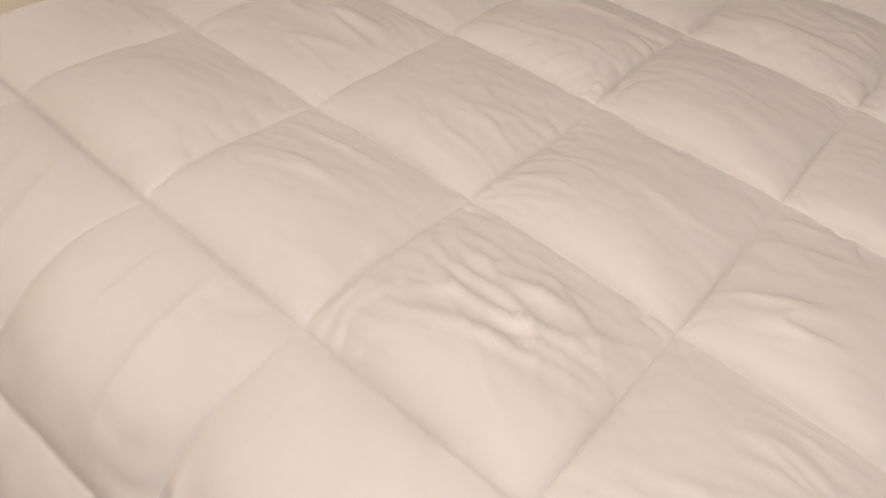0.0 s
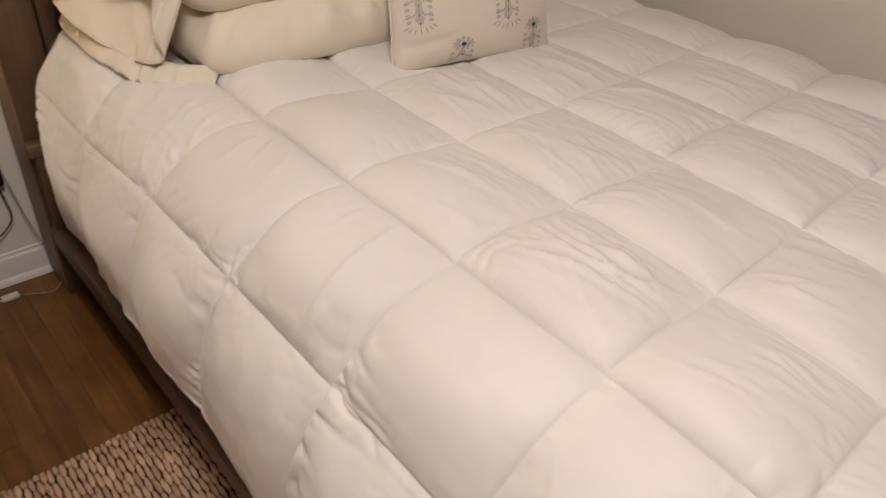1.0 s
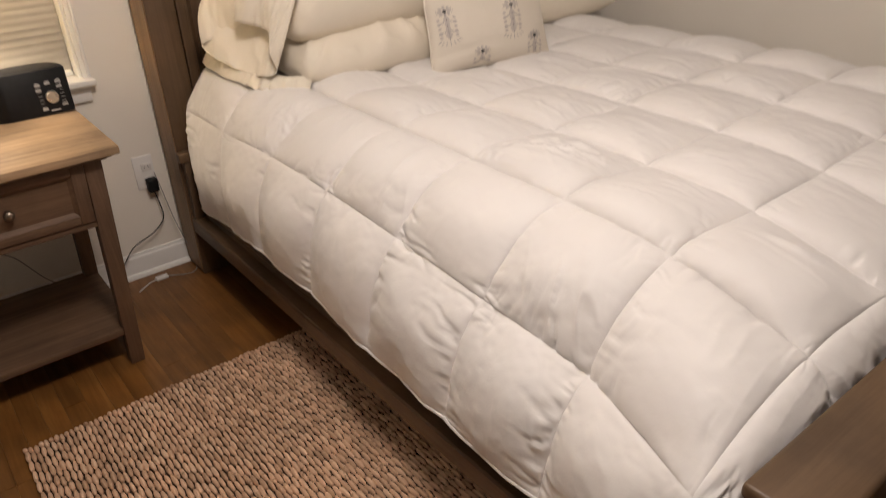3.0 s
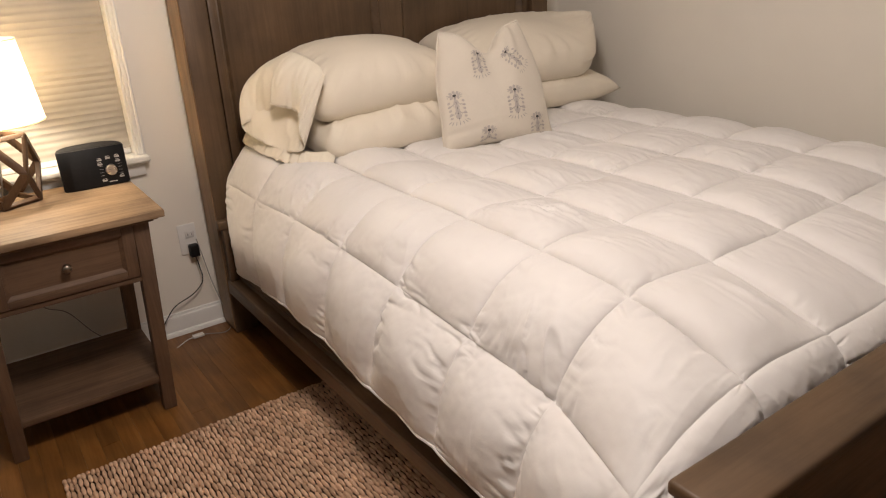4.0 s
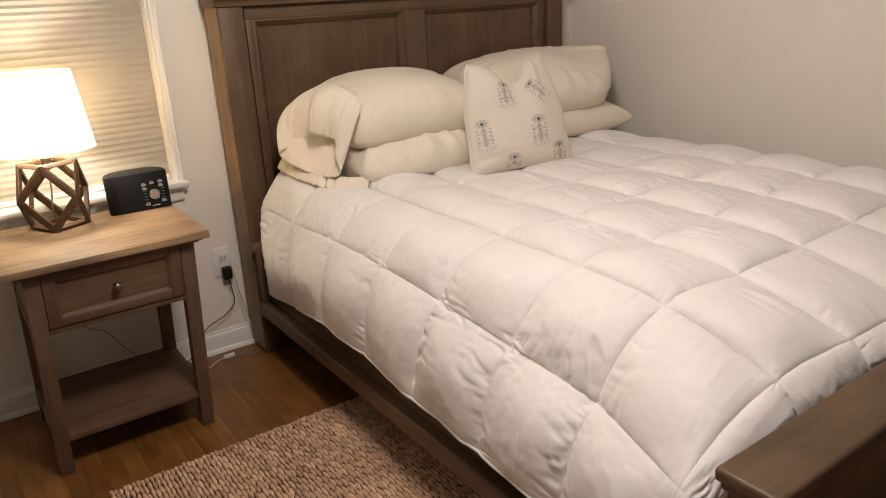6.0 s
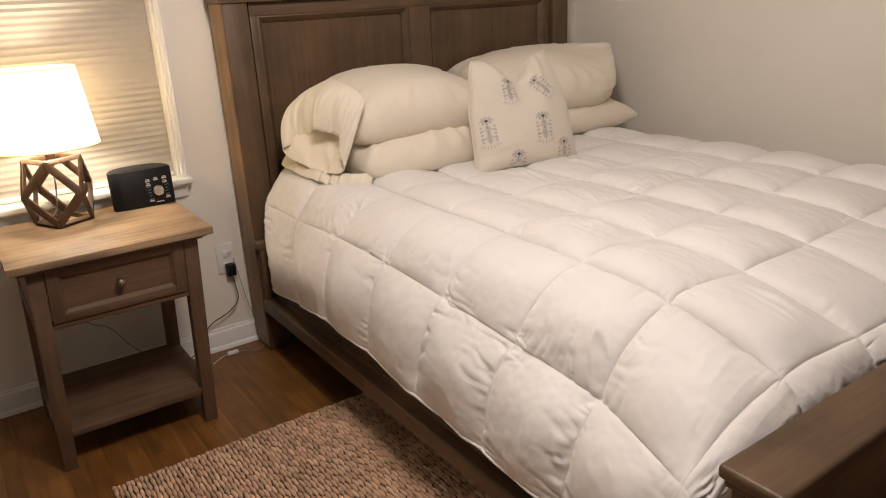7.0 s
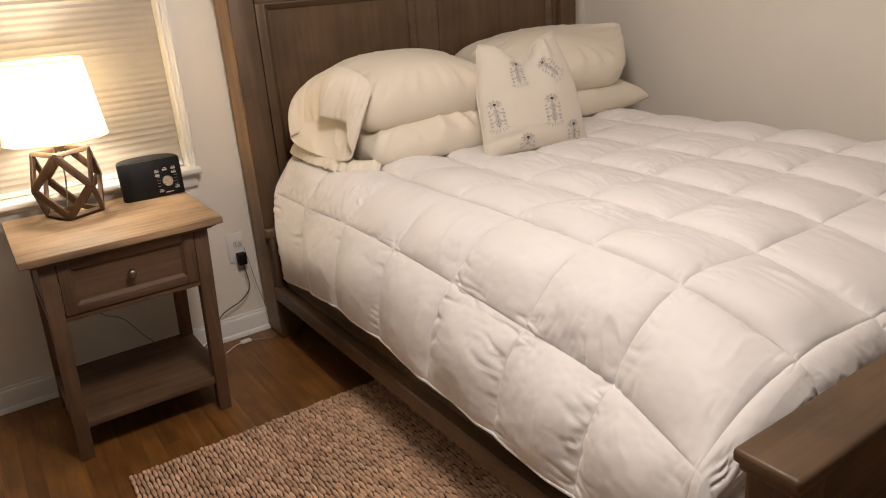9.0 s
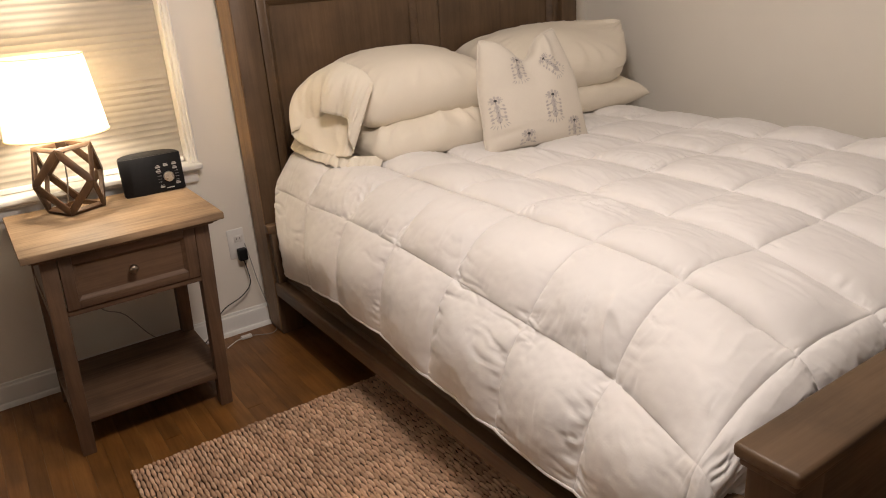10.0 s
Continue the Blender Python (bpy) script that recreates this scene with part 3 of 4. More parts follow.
puff = 0.80 * loft[bi, bj] * np.where(U > 2, slump, np.where(U < 1, su ** 0.8, su ** 0.60)) * (1 - crest * (1 - sv ** 0.50)) * (1 - 0.6 * np.exp(-((U - 1) ** 2 + (V - 1) ** 2) / 0.06)) * (1 - np.where(U < 1, 0.55, 0.25) * np.exp(-((U - 1) / 0.25) ** 2)) * (1 - 0.40 * np.exp(-((V - 1) / 0.25) ** 2))
du, dv = np.abs(U - np.round(U)), np.abs(V - np.round(V))
# the stitch lines cut in sharply
slit = 0.0022 * np.exp(-du / 0.026) + 0.0020 * np.exp(-dv / 0.022)


def gathers(along, d, line, seed):
    """Short grooves that run out from a stitch line, in bunches of uneven length."""
    reach = 0.035 + 0.17 * np.clip(value_noise(along * 5.0, line * 3.7, seed) * 0.8 + 0.35, 0, 1) ** 1.6 * (1 + 0.9 * np.exp(-((U - 1.0) / 0.45) ** 2))
    g = ridges(along * 10.0 + 0.5 * value_noise(U * 6, V * 6, seed + 2), line * 5.3 + 2.2 * d, seed + 1, 5.0)
    bunch = np.clip(value_noise(along * 1.9 + 2, line * 2.9 + 5, seed + 3) + 0.55, 0.12, 1.2)
    return -(g - 0.15) * bunch * np.exp(-(d / reach) ** 1.2) * (1 - np.exp(-d / 0.026))


su_side = np.sign(U - np.round(U)) * 0.31 + np.round(U)
sv_side = np.sign(V - np.round(V)) * 0.31 + np.round(V)
rim_seam = np.exp(-((U - 1.0) / 0.45) ** 2)
calm = 1 - 0.8 * np.exp(-((U - 1) ** 2 + (V - 1) ** 2) / 0.08)      # the foot corner is pulled smooth
wr = (0.0112 + 0.0095 * rim_seam) * np.where(U < 1, 0.35, 1.0) * gathers(V, du, su_side, 21)
wr = wr + (0.0115 + 0.0080 * np.clip(1.8 - U, 0, 1)) * gathers(U, dv, sv_side, 27) * (1 - 0.85 * np.exp(-((V - 1) / 0.2) ** 2))
wr = wr * calm
# creases inside the boxes: every box has its own strength and slant
strength = np.array([[0.50 + 0.60 * hashed(i, j, 1) ** 2 for j in range(NB)] for i in range(NB)])
strength[2, 3] = 1.7
strength[2, 2] = 0.9
strength[3, 4] = 1.1
strength[3, 5] = 1.0
strength[3, 3] = 0.9
strength[0, :] *= 0.35
slant = np.array([[-0.17 + 0.55 * (hashed(i, j, 2) - 0.5) for j in range(NB)] for i in range(NB)])
slant[2, 3] = -0.18
slant[:2, :] += 1.5
an = slant[bi, bj]
along, across = V * np.cos(an) + U * np.sin(an), -V * np.sin(an) + U * np.cos(an)
inside = (np.minimum(su, 1) * np.minimum(sv, 1)) ** 0.7
cr = ridges(across * 5.6 + 0.4 * value_noise(U * 2.5, V * 2.5, 41), along * 0.8 + bi * 5 + bj * 9, 40, 11.0)
fold = np.clip(value_noise(U * 2.2 + 7, V * 2.2, 44) + 0.35, 0, 1)
wr = wr + 0.0150 * strength[bi, bj] * inside * fold * (cr - 0.12)
fine = ridges(across * 10.5 + 0.6 * value_noise(U * 4.0, V * 4.0, 46), along * 1.1 + bi * 3 + bj * 7, 45, 9.0)
patch = np.clip(value_noise(U * 2.9 + 1, V * 2.9 + 4, 47) + 0.15, 0, 1)
wr = wr + 0.0065 * np.clip(U, 0.4, 1) * np.minimum(strength[bi, bj], 1.8) * inside ** 0.5 * patch * fine
# the most crumpled box breaks into small facets
crumple = np.exp(-((U - 2.55) / 0.40) ** 4 - ((V - 3.5) / 0.42) ** 4) + 0.45 * np.exp(-((U - 3.5) / 0.4) ** 4 - ((V - 4.5) / 0.4) ** 4)
wr = wr + crumple * (0.0075 * (ridges((U * 0.98 + V * 0.18) * 5.5 + 0.5 * value_noise(U * 3, V * 3, 106), (V * 0.98 - U * 0.18) * 1.5, 101, 6.0) - 0.4) + 0.0042 * (ridges((U * 0.80 - V * 0.60) * 7.5, (V * 0.80 + U * 0.60) * 2.4, 104, 6.0) - 0.3))
# a fine unevenness of the cloth, and broad soft swells
wr = wr + 0.0014 * value_noise(U * 9.0, V * 7.0, 52) + 0.0007 * value_noise(U * 21.0, V * 17.0, 53)
wr = wr + 0.006 * value_noise(U * 2.1, V * 1.8, 50) * inside
# the hem bows out between the stitch lines
base[..., 2] -= 0.006 * np.clip(1 - U, 0, 1) ** 1.5 * sv
# hanging folds on the side drop
drop = np.clip(1.0 - U, 0, 1)
wr = wr + drop ** 0.6 * (0.007 * value_noise(V * 3.4, U * 0.8, 61) + 0.003 * value_noise(V * 8.0, U * 1.4, 62))
wr = wr + 0.010 * np.clip(U - 1.2, 0, 1) * np.clip(1 - V, 0, 1) * np.clip(V * 3, 0, 1) * (ridges(U * 8 + V * 2.5, V * 1.2, 63, 4.0) - 0.2)
shell = base + N * (puff + wr - slit + 0.008)[..., None]

comforter = thing("comforter", (0.9, 0.6, 0.70), "white box-quilted down comforter spread over the bed", "comforter")
me = grid_mesh("quilted_shell", shell, comforter_cloth)
# the cloth breaks along every stitch line
pairs = np.zeros(len(me.edges) * 2, int)
me.edges.foreach_get("vertices", pairs)
row, col = np.divmod(pairs.reshape(-1, 2), len(uu))
stitched = ((row[:, 0] == row[:, 1]) & (row[:, 0] % SUB == 0)) | ((col[:, 0] == col[:, 1]) & (col[:, 0] % SUB == 0))
crease = me.attributes.new("sharp_edge", "BOOLEAN", "EDGE")
crease.data.foreach_set("value", stitched)
quilt = part("quilted_shell", me, comforter_cloth, comforter)
sol = quilt.modifiers.new("thickness", "SOLIDIFY")
sol.thickness, sol.offset = 0.002, -1.0
side_hem = [Vector(p) for p in shell[0, ::4]]
part("hem_piping", tube(side_hem, 0.0045), comforter_cloth, comforter, "stitched white edge piping")


# ------------------------------------------------------------ pillows
def pillow_points(w, d, h, bend=0.0, sag=0.0, seed=0, n=56, ears=0.06, wrinkle=1.2, blunt=3.4, open_end=0.0, pinch=0.0, corner=0.0, tip=0.0):
    """Upper and lower sheet of a stuffed pillow in its own axes: x long, y deep, z thick."""
    s = np.linspace(-1, 1, n)
    S, Q = np.meshgrid(s, s, indexing="ij")
    ends = np.clip(1 - np.abs(S) ** blunt, 0, 1) ** 0.46
    ends = np.where(S > 0, open_end * (1 - 0.12 * S) + (1 - open_end) * ends, ends)
    r = ends * np.clip(1 - np.abs(Q) ** 3.0, 0, 1) ** 0.48
    pull = 1 - ears * (1 - S ** 2) * Q ** 4
    pull2 = 1 - ears * (1 - Q ** 2) * S ** 4
    X, Y = S * w / 2 * pull2, Q * d / 2 * pull * (1 - pinch * np.clip(S, 0, 1) ** 5)
    X, Y = X * (1 - corner * (S * Q) ** 4), Y * (1 - corner * (S * Q) ** 4)
    point = tip * np.clip(S, 0, 1) ** 6
    nz = value_noise(S * 1.6 + seed, Q * 1.4, 70 + seed) * 0.06 * h
    edge = (np.clip(np.maximum(np.abs(S), np.abs(Q)) - 0.55, 0, 1) / 0.45)
    cr = wrinkle * 0.010 * edge * (ridges(np.arctan2(Q, S) * 5 + seed, np.hypot(S, Q) * 1.2, 80 + seed, 3.0) - 0.4) * np.clip(r * 3, 0, 1)
    up, dn = h / 2 * r + nz * r + cr, -h / 2 * r + nz * r * 0.4
    out = []
    for Z, k in ((up, 1.0), (dn, 0.0)):
        x, z = X + k * point, Z + 0.75 * k * point - bend * (X / w) ** 2 - sag * np.clip(X / w, 0, 1)
        out.append(np.stack([x, Y, z], -1))
    return out


def place_sheet(P, m):
    R, t = np.array(m.to_3x3()), np.array(m.translation)
    return P @ R.T + t


def pillow(name, m, w, d, h, mat, label, category="pillow", group="", piece="pillow_body", **shape):
    up, dn = (place_sheet(p, m) for p in pillow_points(w, d, h, **shape))
    e = thing(name, m.translation, label, category, group)
    n = up.shape[0]
    pos = np.concatenate([up.reshape(-1, 3), dn.reshape(-1, 3)])
    idx = np.arange(n * n).reshape(n, n)
    q = np.stack([idx[:-1, :-1], idx[1:, :-1], idx[1:, 1:], idx[:-1, 1:]], -1).reshape(-1, 4)
    me = bpy.data.meshes.new(piece)
    me.from_pydata(pos.tolist(), [], q.tolist() + (q[:, ::-1] + n * n).tolist())
    me.materials.append(mat)
    bm = bmesh.new()
    bm.from_mesh(me)
    bmesh.ops.remove_doubles(bm, verts=bm.verts, dist=0.0005)
    bm.to_mesh(me)
    bm.free()
    for p in me.polygons:
        p.use_smooth = True
    part(piece, me, mat, e)
    return e


G = "pillows at the headboard"
pillow("pillow", pose(0.622, 1.385, 0.832, 4, 0, -1), 0.67, 0.57, 0.194, pillow_cloth, "cream pillow lying flat under another pillow", group=G, seed=1, bend=0.05, wrinkle=4.5, corner=0.12)
pillow("pillow", pose(0.622, 1.385, 0.992, 8, 1, -1), 0.66, 0.50, 0.236, pillow_cloth, "plump cream pillow in a case with an open hanging end", group=G, seed=2, bend=0.17, blunt=4.0, corner=0.16, wrinkle=2.4)
pillow("pillow", pose(1.380, 1.400, 0.846, 4, 1, 0), 0.70, 0.50, 0.175, pillow_cloth, "flattened cream pillow under another pillow", group=G, seed=3, bend=0.04)
pillow("pillow", pose(1.340, 1.390, 1.000, 12, -1, -5), 0.70, 0.50, 0.235, pillow_cloth, "cream pillow leaning on the headboard with a pointed corner", group=G, seed=4, bend=0.05, blunt=4.0, ears=0.02, open_end=0.80, pinch=0.95, tip=0.045, wrinkle=2.0)


# the loose open end of the upper pillow's case, hanging over the pillow's end like a sleeve:
# round the mouth, where a strip leaves the pillow, where it bends and where its hem hangs
SLEEVE = [((0.322, 1.165, 1.031), (0.284, 1.158, 0.946), (0.237, 1.190, 0.812)), ((0.275, 1.250, 0.950), (0.245, 1.245, 0.870), (0.205, 1.240, 0.798)),
          ((0.250, 1.340, 0.965), (0.205, 1.345, 0.885), (0.166, 1.340, 0.815)), ((0.280, 1.500, 1.020), (0.160, 1.540, 1.010), (0.129, 1.460, 0.857)),
          ((0.300, 1.480, 1.070), (0.172, 1.470, 1.075), (0.180, 1.420, 0.893)), ((0.300, 1.380, 1.105), (0.205, 1.365, 1.075), (0.226, 1.360, 0.932)),
          ((0.310, 1.320, 1.105), (0.195, 1.280, 1.080), (0.185, 1.300, 0.955)), ((0.320, 1.260, 1.092), (0.240, 1.205, 1.070), (0.226, 1.240, 0.938)),
          ((0.330, 1.200, 1.070), (0.270, 1.170, 1.030), (0.234, 1.195, 0.928)), ((0.328, 1.175, 1.050), (0.270, 1.155, 0.975), (0.222, 1.178, 0.876))]


def round_loop(rows, n):
    """Smooth closed line through rows of numbers."""
    p = np.asarray(rows, float)
    m = len(p)
    t = np.arange(n) * m / n
    i, f = np.floor(t).astype(int), (t - np.floor(t))[:, None]
    p0, p1, p2, p3 = p[(i - 1) % m], p[i % m], p[(i + 1) % m], p[(i + 2) % m]
    return 0.5 * (2 * p1 + (p2 - p0) * f + (2 * p0 - 5 * p1 + 4 * p2 - p3) * f ** 2 + (3 * p1 - p0 - 3 * p2 + p3) * f ** 3)


def case_mouth():
    n, k = 160, 34
    start, bend, hem = (round_loop([r[c] for r in SLEEVE], n) for c in range(3))
    t = np.linspace(0, 1, k)[None, :, None]
    pos = (1 - t) ** 2 * start[:, None] + 2 * t * (1 - t) * bend[:, None] + t * t * hem[:, None]
    a, b = np.meshgrid(np.arange(n) / n * 10, np.linspace(0, 1, k), indexing="ij")
    crimp = 0.010 * b * value_noise(a * 1.7, b * 1.2, 77) + 0.010 * b ** 0.7 * (ridges(a * 2.3, b * 0.7, 78, 4.0) - 0.35)
    return pos + normals_of(pos) * (crimp * np.clip(np.minimum(a, 10 - a) * 2, 0, 1))[..., None]


flap = thing("pillowcase_end", (0.20, 1.40, 0.79), "open hem of a cream pillowcase drooping over the pillow", "pillowcase")
mouth = case_mouth()
o = part("case_end", grid_mesh("case_end", mouth, case_cloth, wrap_u=True), case_cloth, flap)
sol = o.modifiers.new("thickness", "SOLIDIFY")
sol.thickness, sol.offset = 0.0022, 0.0
part("hem", tube([Vector(p) for p in mouth[:, -1]], 0.0020, 6, loop=True), case_cloth, flap, "stitched hem")

# bunched tail of the lower pillow's case
tail = thing("pillowcase_tail", (0.2, 1.3, 0.76), "bunched end of the lower cream pillowcase on the comforter", "pillowcase")
line = spline([(0.185, 1.56, 0.822), (0.172, 1.45, 0.818), (0.184, 1.33, 0.810), (0.220, 1.245, 0.798), (0.262, 1.198, 0.790), (0.330, 1.160, 0.786)], 26)
n, k = len(line), 20
pos = np.zeros((n, k, 3))
for i, p in enumerate(line):
    d = line[min(i + 1, n - 1)] - line[max(i - 1, 0)]
    side = Vector((-d.y, d.x, 0)).normalized() * -1
    f = i / (n - 1)
    wide = 0.024 + 0.014 * math.exp(-((f - 0.62) / 0.16) ** 2) + 0.003 * math.sin(23 * f)
    wide *= 1 - 0.85 * max(0.0, (f - 0.74) / 0.26) ** 1.5
    for j in range(k):
        t = j / (k - 1) * 1.25 - 0.25
        ruffle = 0.009 * math.sin(70 * f + 2 * t) * math.exp(-((f - 0.66) / 0.18) ** 2) + 0.0018 * math.sin(130 * f + 4 * t)
        q = p + side * (wide * t) + d.normalized() * (0.004 * math.sin(37 * f + 5 * t))
        pos[i, j] = (q.x, q.y, p.z - 0.036 * max(t, 0) ** 1.4 + ruffle * math.sin(math.pi * max(0, t) * 0.75))
o = part("case_tail", grid_mesh("case_tail", pos, case_cloth), case_cloth, tail)
sol = o.modifiers.new("thickness", "SOLIDIFY")
sol.thickness = 0.003


# ------------------------------------------------------------ the embroidered cushion
def cushion_front(S, Q):
    """Front sheet of the cushion in its own axes: x wide, y up, z towards the room. The top is chopped in, so that two ears stand up."""
    S, Q = np.asarray(S, float), np.asarray(Q, float)
    w, h, th = 0.446, 0.430, 0.16
    r = np.clip(1 - np.abs(S) ** 2.4, 0, 1) ** 0.5 * np.clip(1 - np.abs(Q) ** 2.4, 0, 1) ** 0.5
    X = S * w / 2 * (1 - 0.07 * (1 - Q ** 2) * S ** 4) * (1 - 0.05 * np.clip(Q, 0, 1) - 0.23 * np.clip(Q, 0, 1) ** 1.5 * np.clip(-S * 3, 0, 1) - 0.245 * np.clip(Q, 0, 1) ** 1.5 * np.clip(S * 3, 0, 1))
    dip = 0.085 * np.exp(-((S + 0.02) / 0.36) ** 2) * np.clip(Q, 0, 1) ** 2.2
    Y = Q * h / 2 * (1 - 0.07 * (1 - S ** 2) * np.abs(Q) ** 4) - dip
    Z = th / 2 * r * (1 - 0.45 * np.exp(-((S + 0.02) / 0.22) ** 2) * np.clip(Q, 0, 1))
    crease = 0.015 * np.exp(-((S - 0.42 - 0.25 * (Q - 0.4)) / 0.07) ** 2) * np.clip(Q - 0.1, 0, 1)
    sag = 0.007 * np.exp(-((Q + 0.62 - 0.10 * S) / 0.06) ** 2) * np.clip(0.3 - S, 0, 1)
    Z = Z + crease - sag + 0.008 * value_noise(S * 3, Q * 3, 90) * r
    Y = Y + 0.016 * np.clip(S, 0, 1) * np.clip(Q, 0, 1)
    return np.stack([X, Y, Z], -1)


CUSHION = pose(0.918, 1.044, 0.936, 69.7, 0, -11)
cushion = thing("throw_cushion", (0.92, 1.05, 0.76), "pale linen throw cushion with grey floral embroidery", "cushion")
n = 60
s = np.linspace(-1, 1, n)
S, Q = np.meshgrid(s, s, indexing="ij")
front = cushion_front(S, Q)
back = front * np.array([1, 1, -0.8])
f3, b3 = place_sheet(front, CUSHION), place_sheet(back, CUSHION)
idx = np.arange(n * n).reshape(n, n)
q = np.stack([idx[:-1, :-1], idx[1:, :-1], idx[1:, 1:], idx[:-1, 1:]], -1).reshape(-1, 4)
me = bpy.data.meshes.new("cushion_body")
me.from_pydata(np.concatenate([f3.reshape(-1, 3), b3.reshape(-1, 3)]).tolist(), [], q.tolist() + (q[:, ::-1] + n * n).tolist())
me.materials.append(cushion_cloth)
bm = bmesh.new()
bm.from_mesh(me)
bmesh.ops.remove_doubles(bm, verts=bm.verts, dist=0.0005)
bm.to_mesh(me)
bm.free()
for p in me.polygons:
    p.use_smooth = True
body = part("cushion_body", me, cushion_cloth, cushion)
rim = [Vector(p) for p in np.concatenate([f3[:, 0], f3[-1, 1:], f3[::-1, -1][1:], f3[0, ::-1][1:-1]])[::2]]
part("piping", tube(rim, 0.003, 6, loop=True), cushion_cloth, body)


def on_cushion(x, y, lift):
    """Place on the cushion's front for metres x, y from its middle."""
    p = cushion_front(x / 0.215, y / 0.215)
    e = 0.01
    a, b = cushion_front(x / 0.215 + e, y / 0.215) - p, cushion_front(x / 0.215, y / 0.215 + e) - p
    nn = np.cross(a, b)
    return CUSHION @ Vector(p + nn / np.linalg.norm(nn) * lift)


def petal(bm, x, y, length, width, angle, lift=0.0012, steps=8):
    """One raised stitch field shaped like a leaf, laid on the cushion."""
    if not (abs(x) < 0.205 and abs(y) < 0.200):
        return
    c, s = math.cos(angle), math.sin(angle)
    ring = []
    for k in range(steps):
        t = 2 * math.pi * k / steps
        lx, ly = length * (0.5 + 0.5 * math.cos(t)), width / 2 * math.sin(t)
        ring.append(bm.verts.new(on_cushion(x + lx * c - ly * s, y + lx * s + ly * c, lift)))
    mid = bm.verts.new(on_cushion(x + length / 2 * c, y + length / 2 * s, lift + 0.0012))
    for k in range(steps):
        bm.faces.new((ring[k], ring[(k + 1) % steps], mid))


def flower(cx, cy, size=1.0, turn=0.0, half=False):
    """A stitched sprig: a round bloom above two leaf sprays and a fan of short stems."""
    sprig = None
    for name, mat in (("embroidered_sprig", thread_pale), ("embroidered_outline", thread_grey), ("embroidered_eye", thread_dark)):
        bm = bmesh.new()
        ct, st = math.cos(turn), math.sin(turn)

        def at(x, y):
            x *= 2.0
            return cx + size * (x * ct - y * st), cy + size * (x * st + y * ct)

        if mat is thread_dark:
            petal(bm, *at(-0.003, 0.040), 0.012 * size, 0.008 * size, turn, 0.003)
            for k in range(5):
                petal(bm, *at(0, 0.032 - 0.016 * k), 0.004 * size, 0.0022 * size, turn + 1.57, 0.003)
        elif mat is thread_grey:
            for k in range(11):
                a = 2 * math.pi * k / 11
                petal(bm, *at(0.010 * math.cos(a), 0.040 + 0.009 * math.sin(a)), 0.0045 * size, 0.0026 * size, a + turn, 0.0022)
            for k in range(7):
                a = -1.57 + (k - 3) * 0.36
                petal(bm, *at(0.012 * math.cos(a), -0.030 + 0.008 * math.sin(a)), 0.013 * size, 0.0022 * size, a + turn, 0.0022)
            petal(bm, *at(0, -0.045), 0.075 * size, 0.0022 * size, 1.57 + turn, 0.002)
            for sgn in (-1, 1):
                for k in range(6):
                    a = 1.57 + sgn * (0.5 + 0.5 * (k % 3))
                    petal(bm, *at(sgn * (0.006 + 0.004 * (k % 3)), -0.018 + 0.013 * (k // 3 * 2)), 0.011 * size, 0.0022 * size, a + turn, 0.0022)
        else:
            for k in range(8):
                a = 2 * math.pi * k / 8
                petal(bm, *at(0.004 * math.cos(a), 0.041 + 0.003 * math.sin(a)), 0.012 * size, 0.008 * size, a + turn)
            for sgn in (-1, 1):
                for k in range(5):
                    a = 1.57 + sgn * (0.95 - 0.12 * k)
                    petal(bm, *at(sgn * 0.003, -0.030 + 0.011 * k), (0.019 - 0.0012 * k) * size, 0.010 * size, a + turn)
                    petal(bm, *at(sgn * 0.013, -0.026 + 0.011 * k), 0.010 * size, 0.007 * size, a + 0.5 * sgn + turn)
        o = part(name, bm, mat, body if sprig is None else sprig, "grey embroidered flower sprig" if sprig is None else "")
        tagged(o, kind="stuff")
        sprig = sprig or body


for cx, cy, tn in ((-0.163, -0.068, 0.05), (-0.060, 0.080, 0.10), (0.052, -0.078, 0.02), (-0.060, -0.205, 0.0), (0.137, -0.180, 0.1), (0.085, 0.080, 0.7)):
    flower(cx, cy, 1.15, tn)

# ------------------------------------------------------------ nightstand
NX0, NX1, NY0, NY1, NZ = -0.834, -0.240, 1.208, 1.738, 0.706
stand = thing("nightstand", (-0.54, 1.48, 0.0), "brown weathered wooden nightstand with one drawer and a low shelf", "nightstand")
LEAN_X = 0.030


def lean(bm):
    """The legs stand slightly askew."""
    for v in bm.verts:
        v.co.x -= LEAN_X * max(0.0, 1 - v.co.z / 0.66)
    return bm


part("tabletop", box(NX0, NX1, NY0, NY1, NZ - 0.024, NZ, 0.004, 2), lamplit_top_wood, stand, "worn wooden top with rounded edges, lamplight put into its colour")
bm = bmesh.new()
box(NX0 + 0.018, NX1 - 0.018, NY0 + 0.014, NY1 - 0.010, NZ - 0.031, NZ - 0.022, 0.005, 3, bm=bm)
box(NX0 + 0.030, NX1 - 0.030, NY0 + 0.024, NY1 - 0.010, NZ - 0.038, NZ - 0.029, 0.005, 3, bm=bm)
part("top_moulding", bm, stand_wood["x"], stand)
LX0, LX1, LY0, LY1 = -0.789, -0.284, NY0 + 0.036, NY1 - 0.03


def leg(x, y):
    b = bmesh.new()
    bmesh.ops.create_cube(b, size=1.0)
    for v in b.verts:
        k = 0.048 if v.co.z > 0 else 0.042
        v.co = (x + v.co.x * k, y + v.co.y * k, 0.669 if v.co.z > 0 else 0.0)
    bmesh.ops.bevel(b, geom=list(b.edges), offset=0.0035, segments=2, profile=0.5, affect="EDGES")
    return part("leg", lean(b), stand_wood["z"], stand)


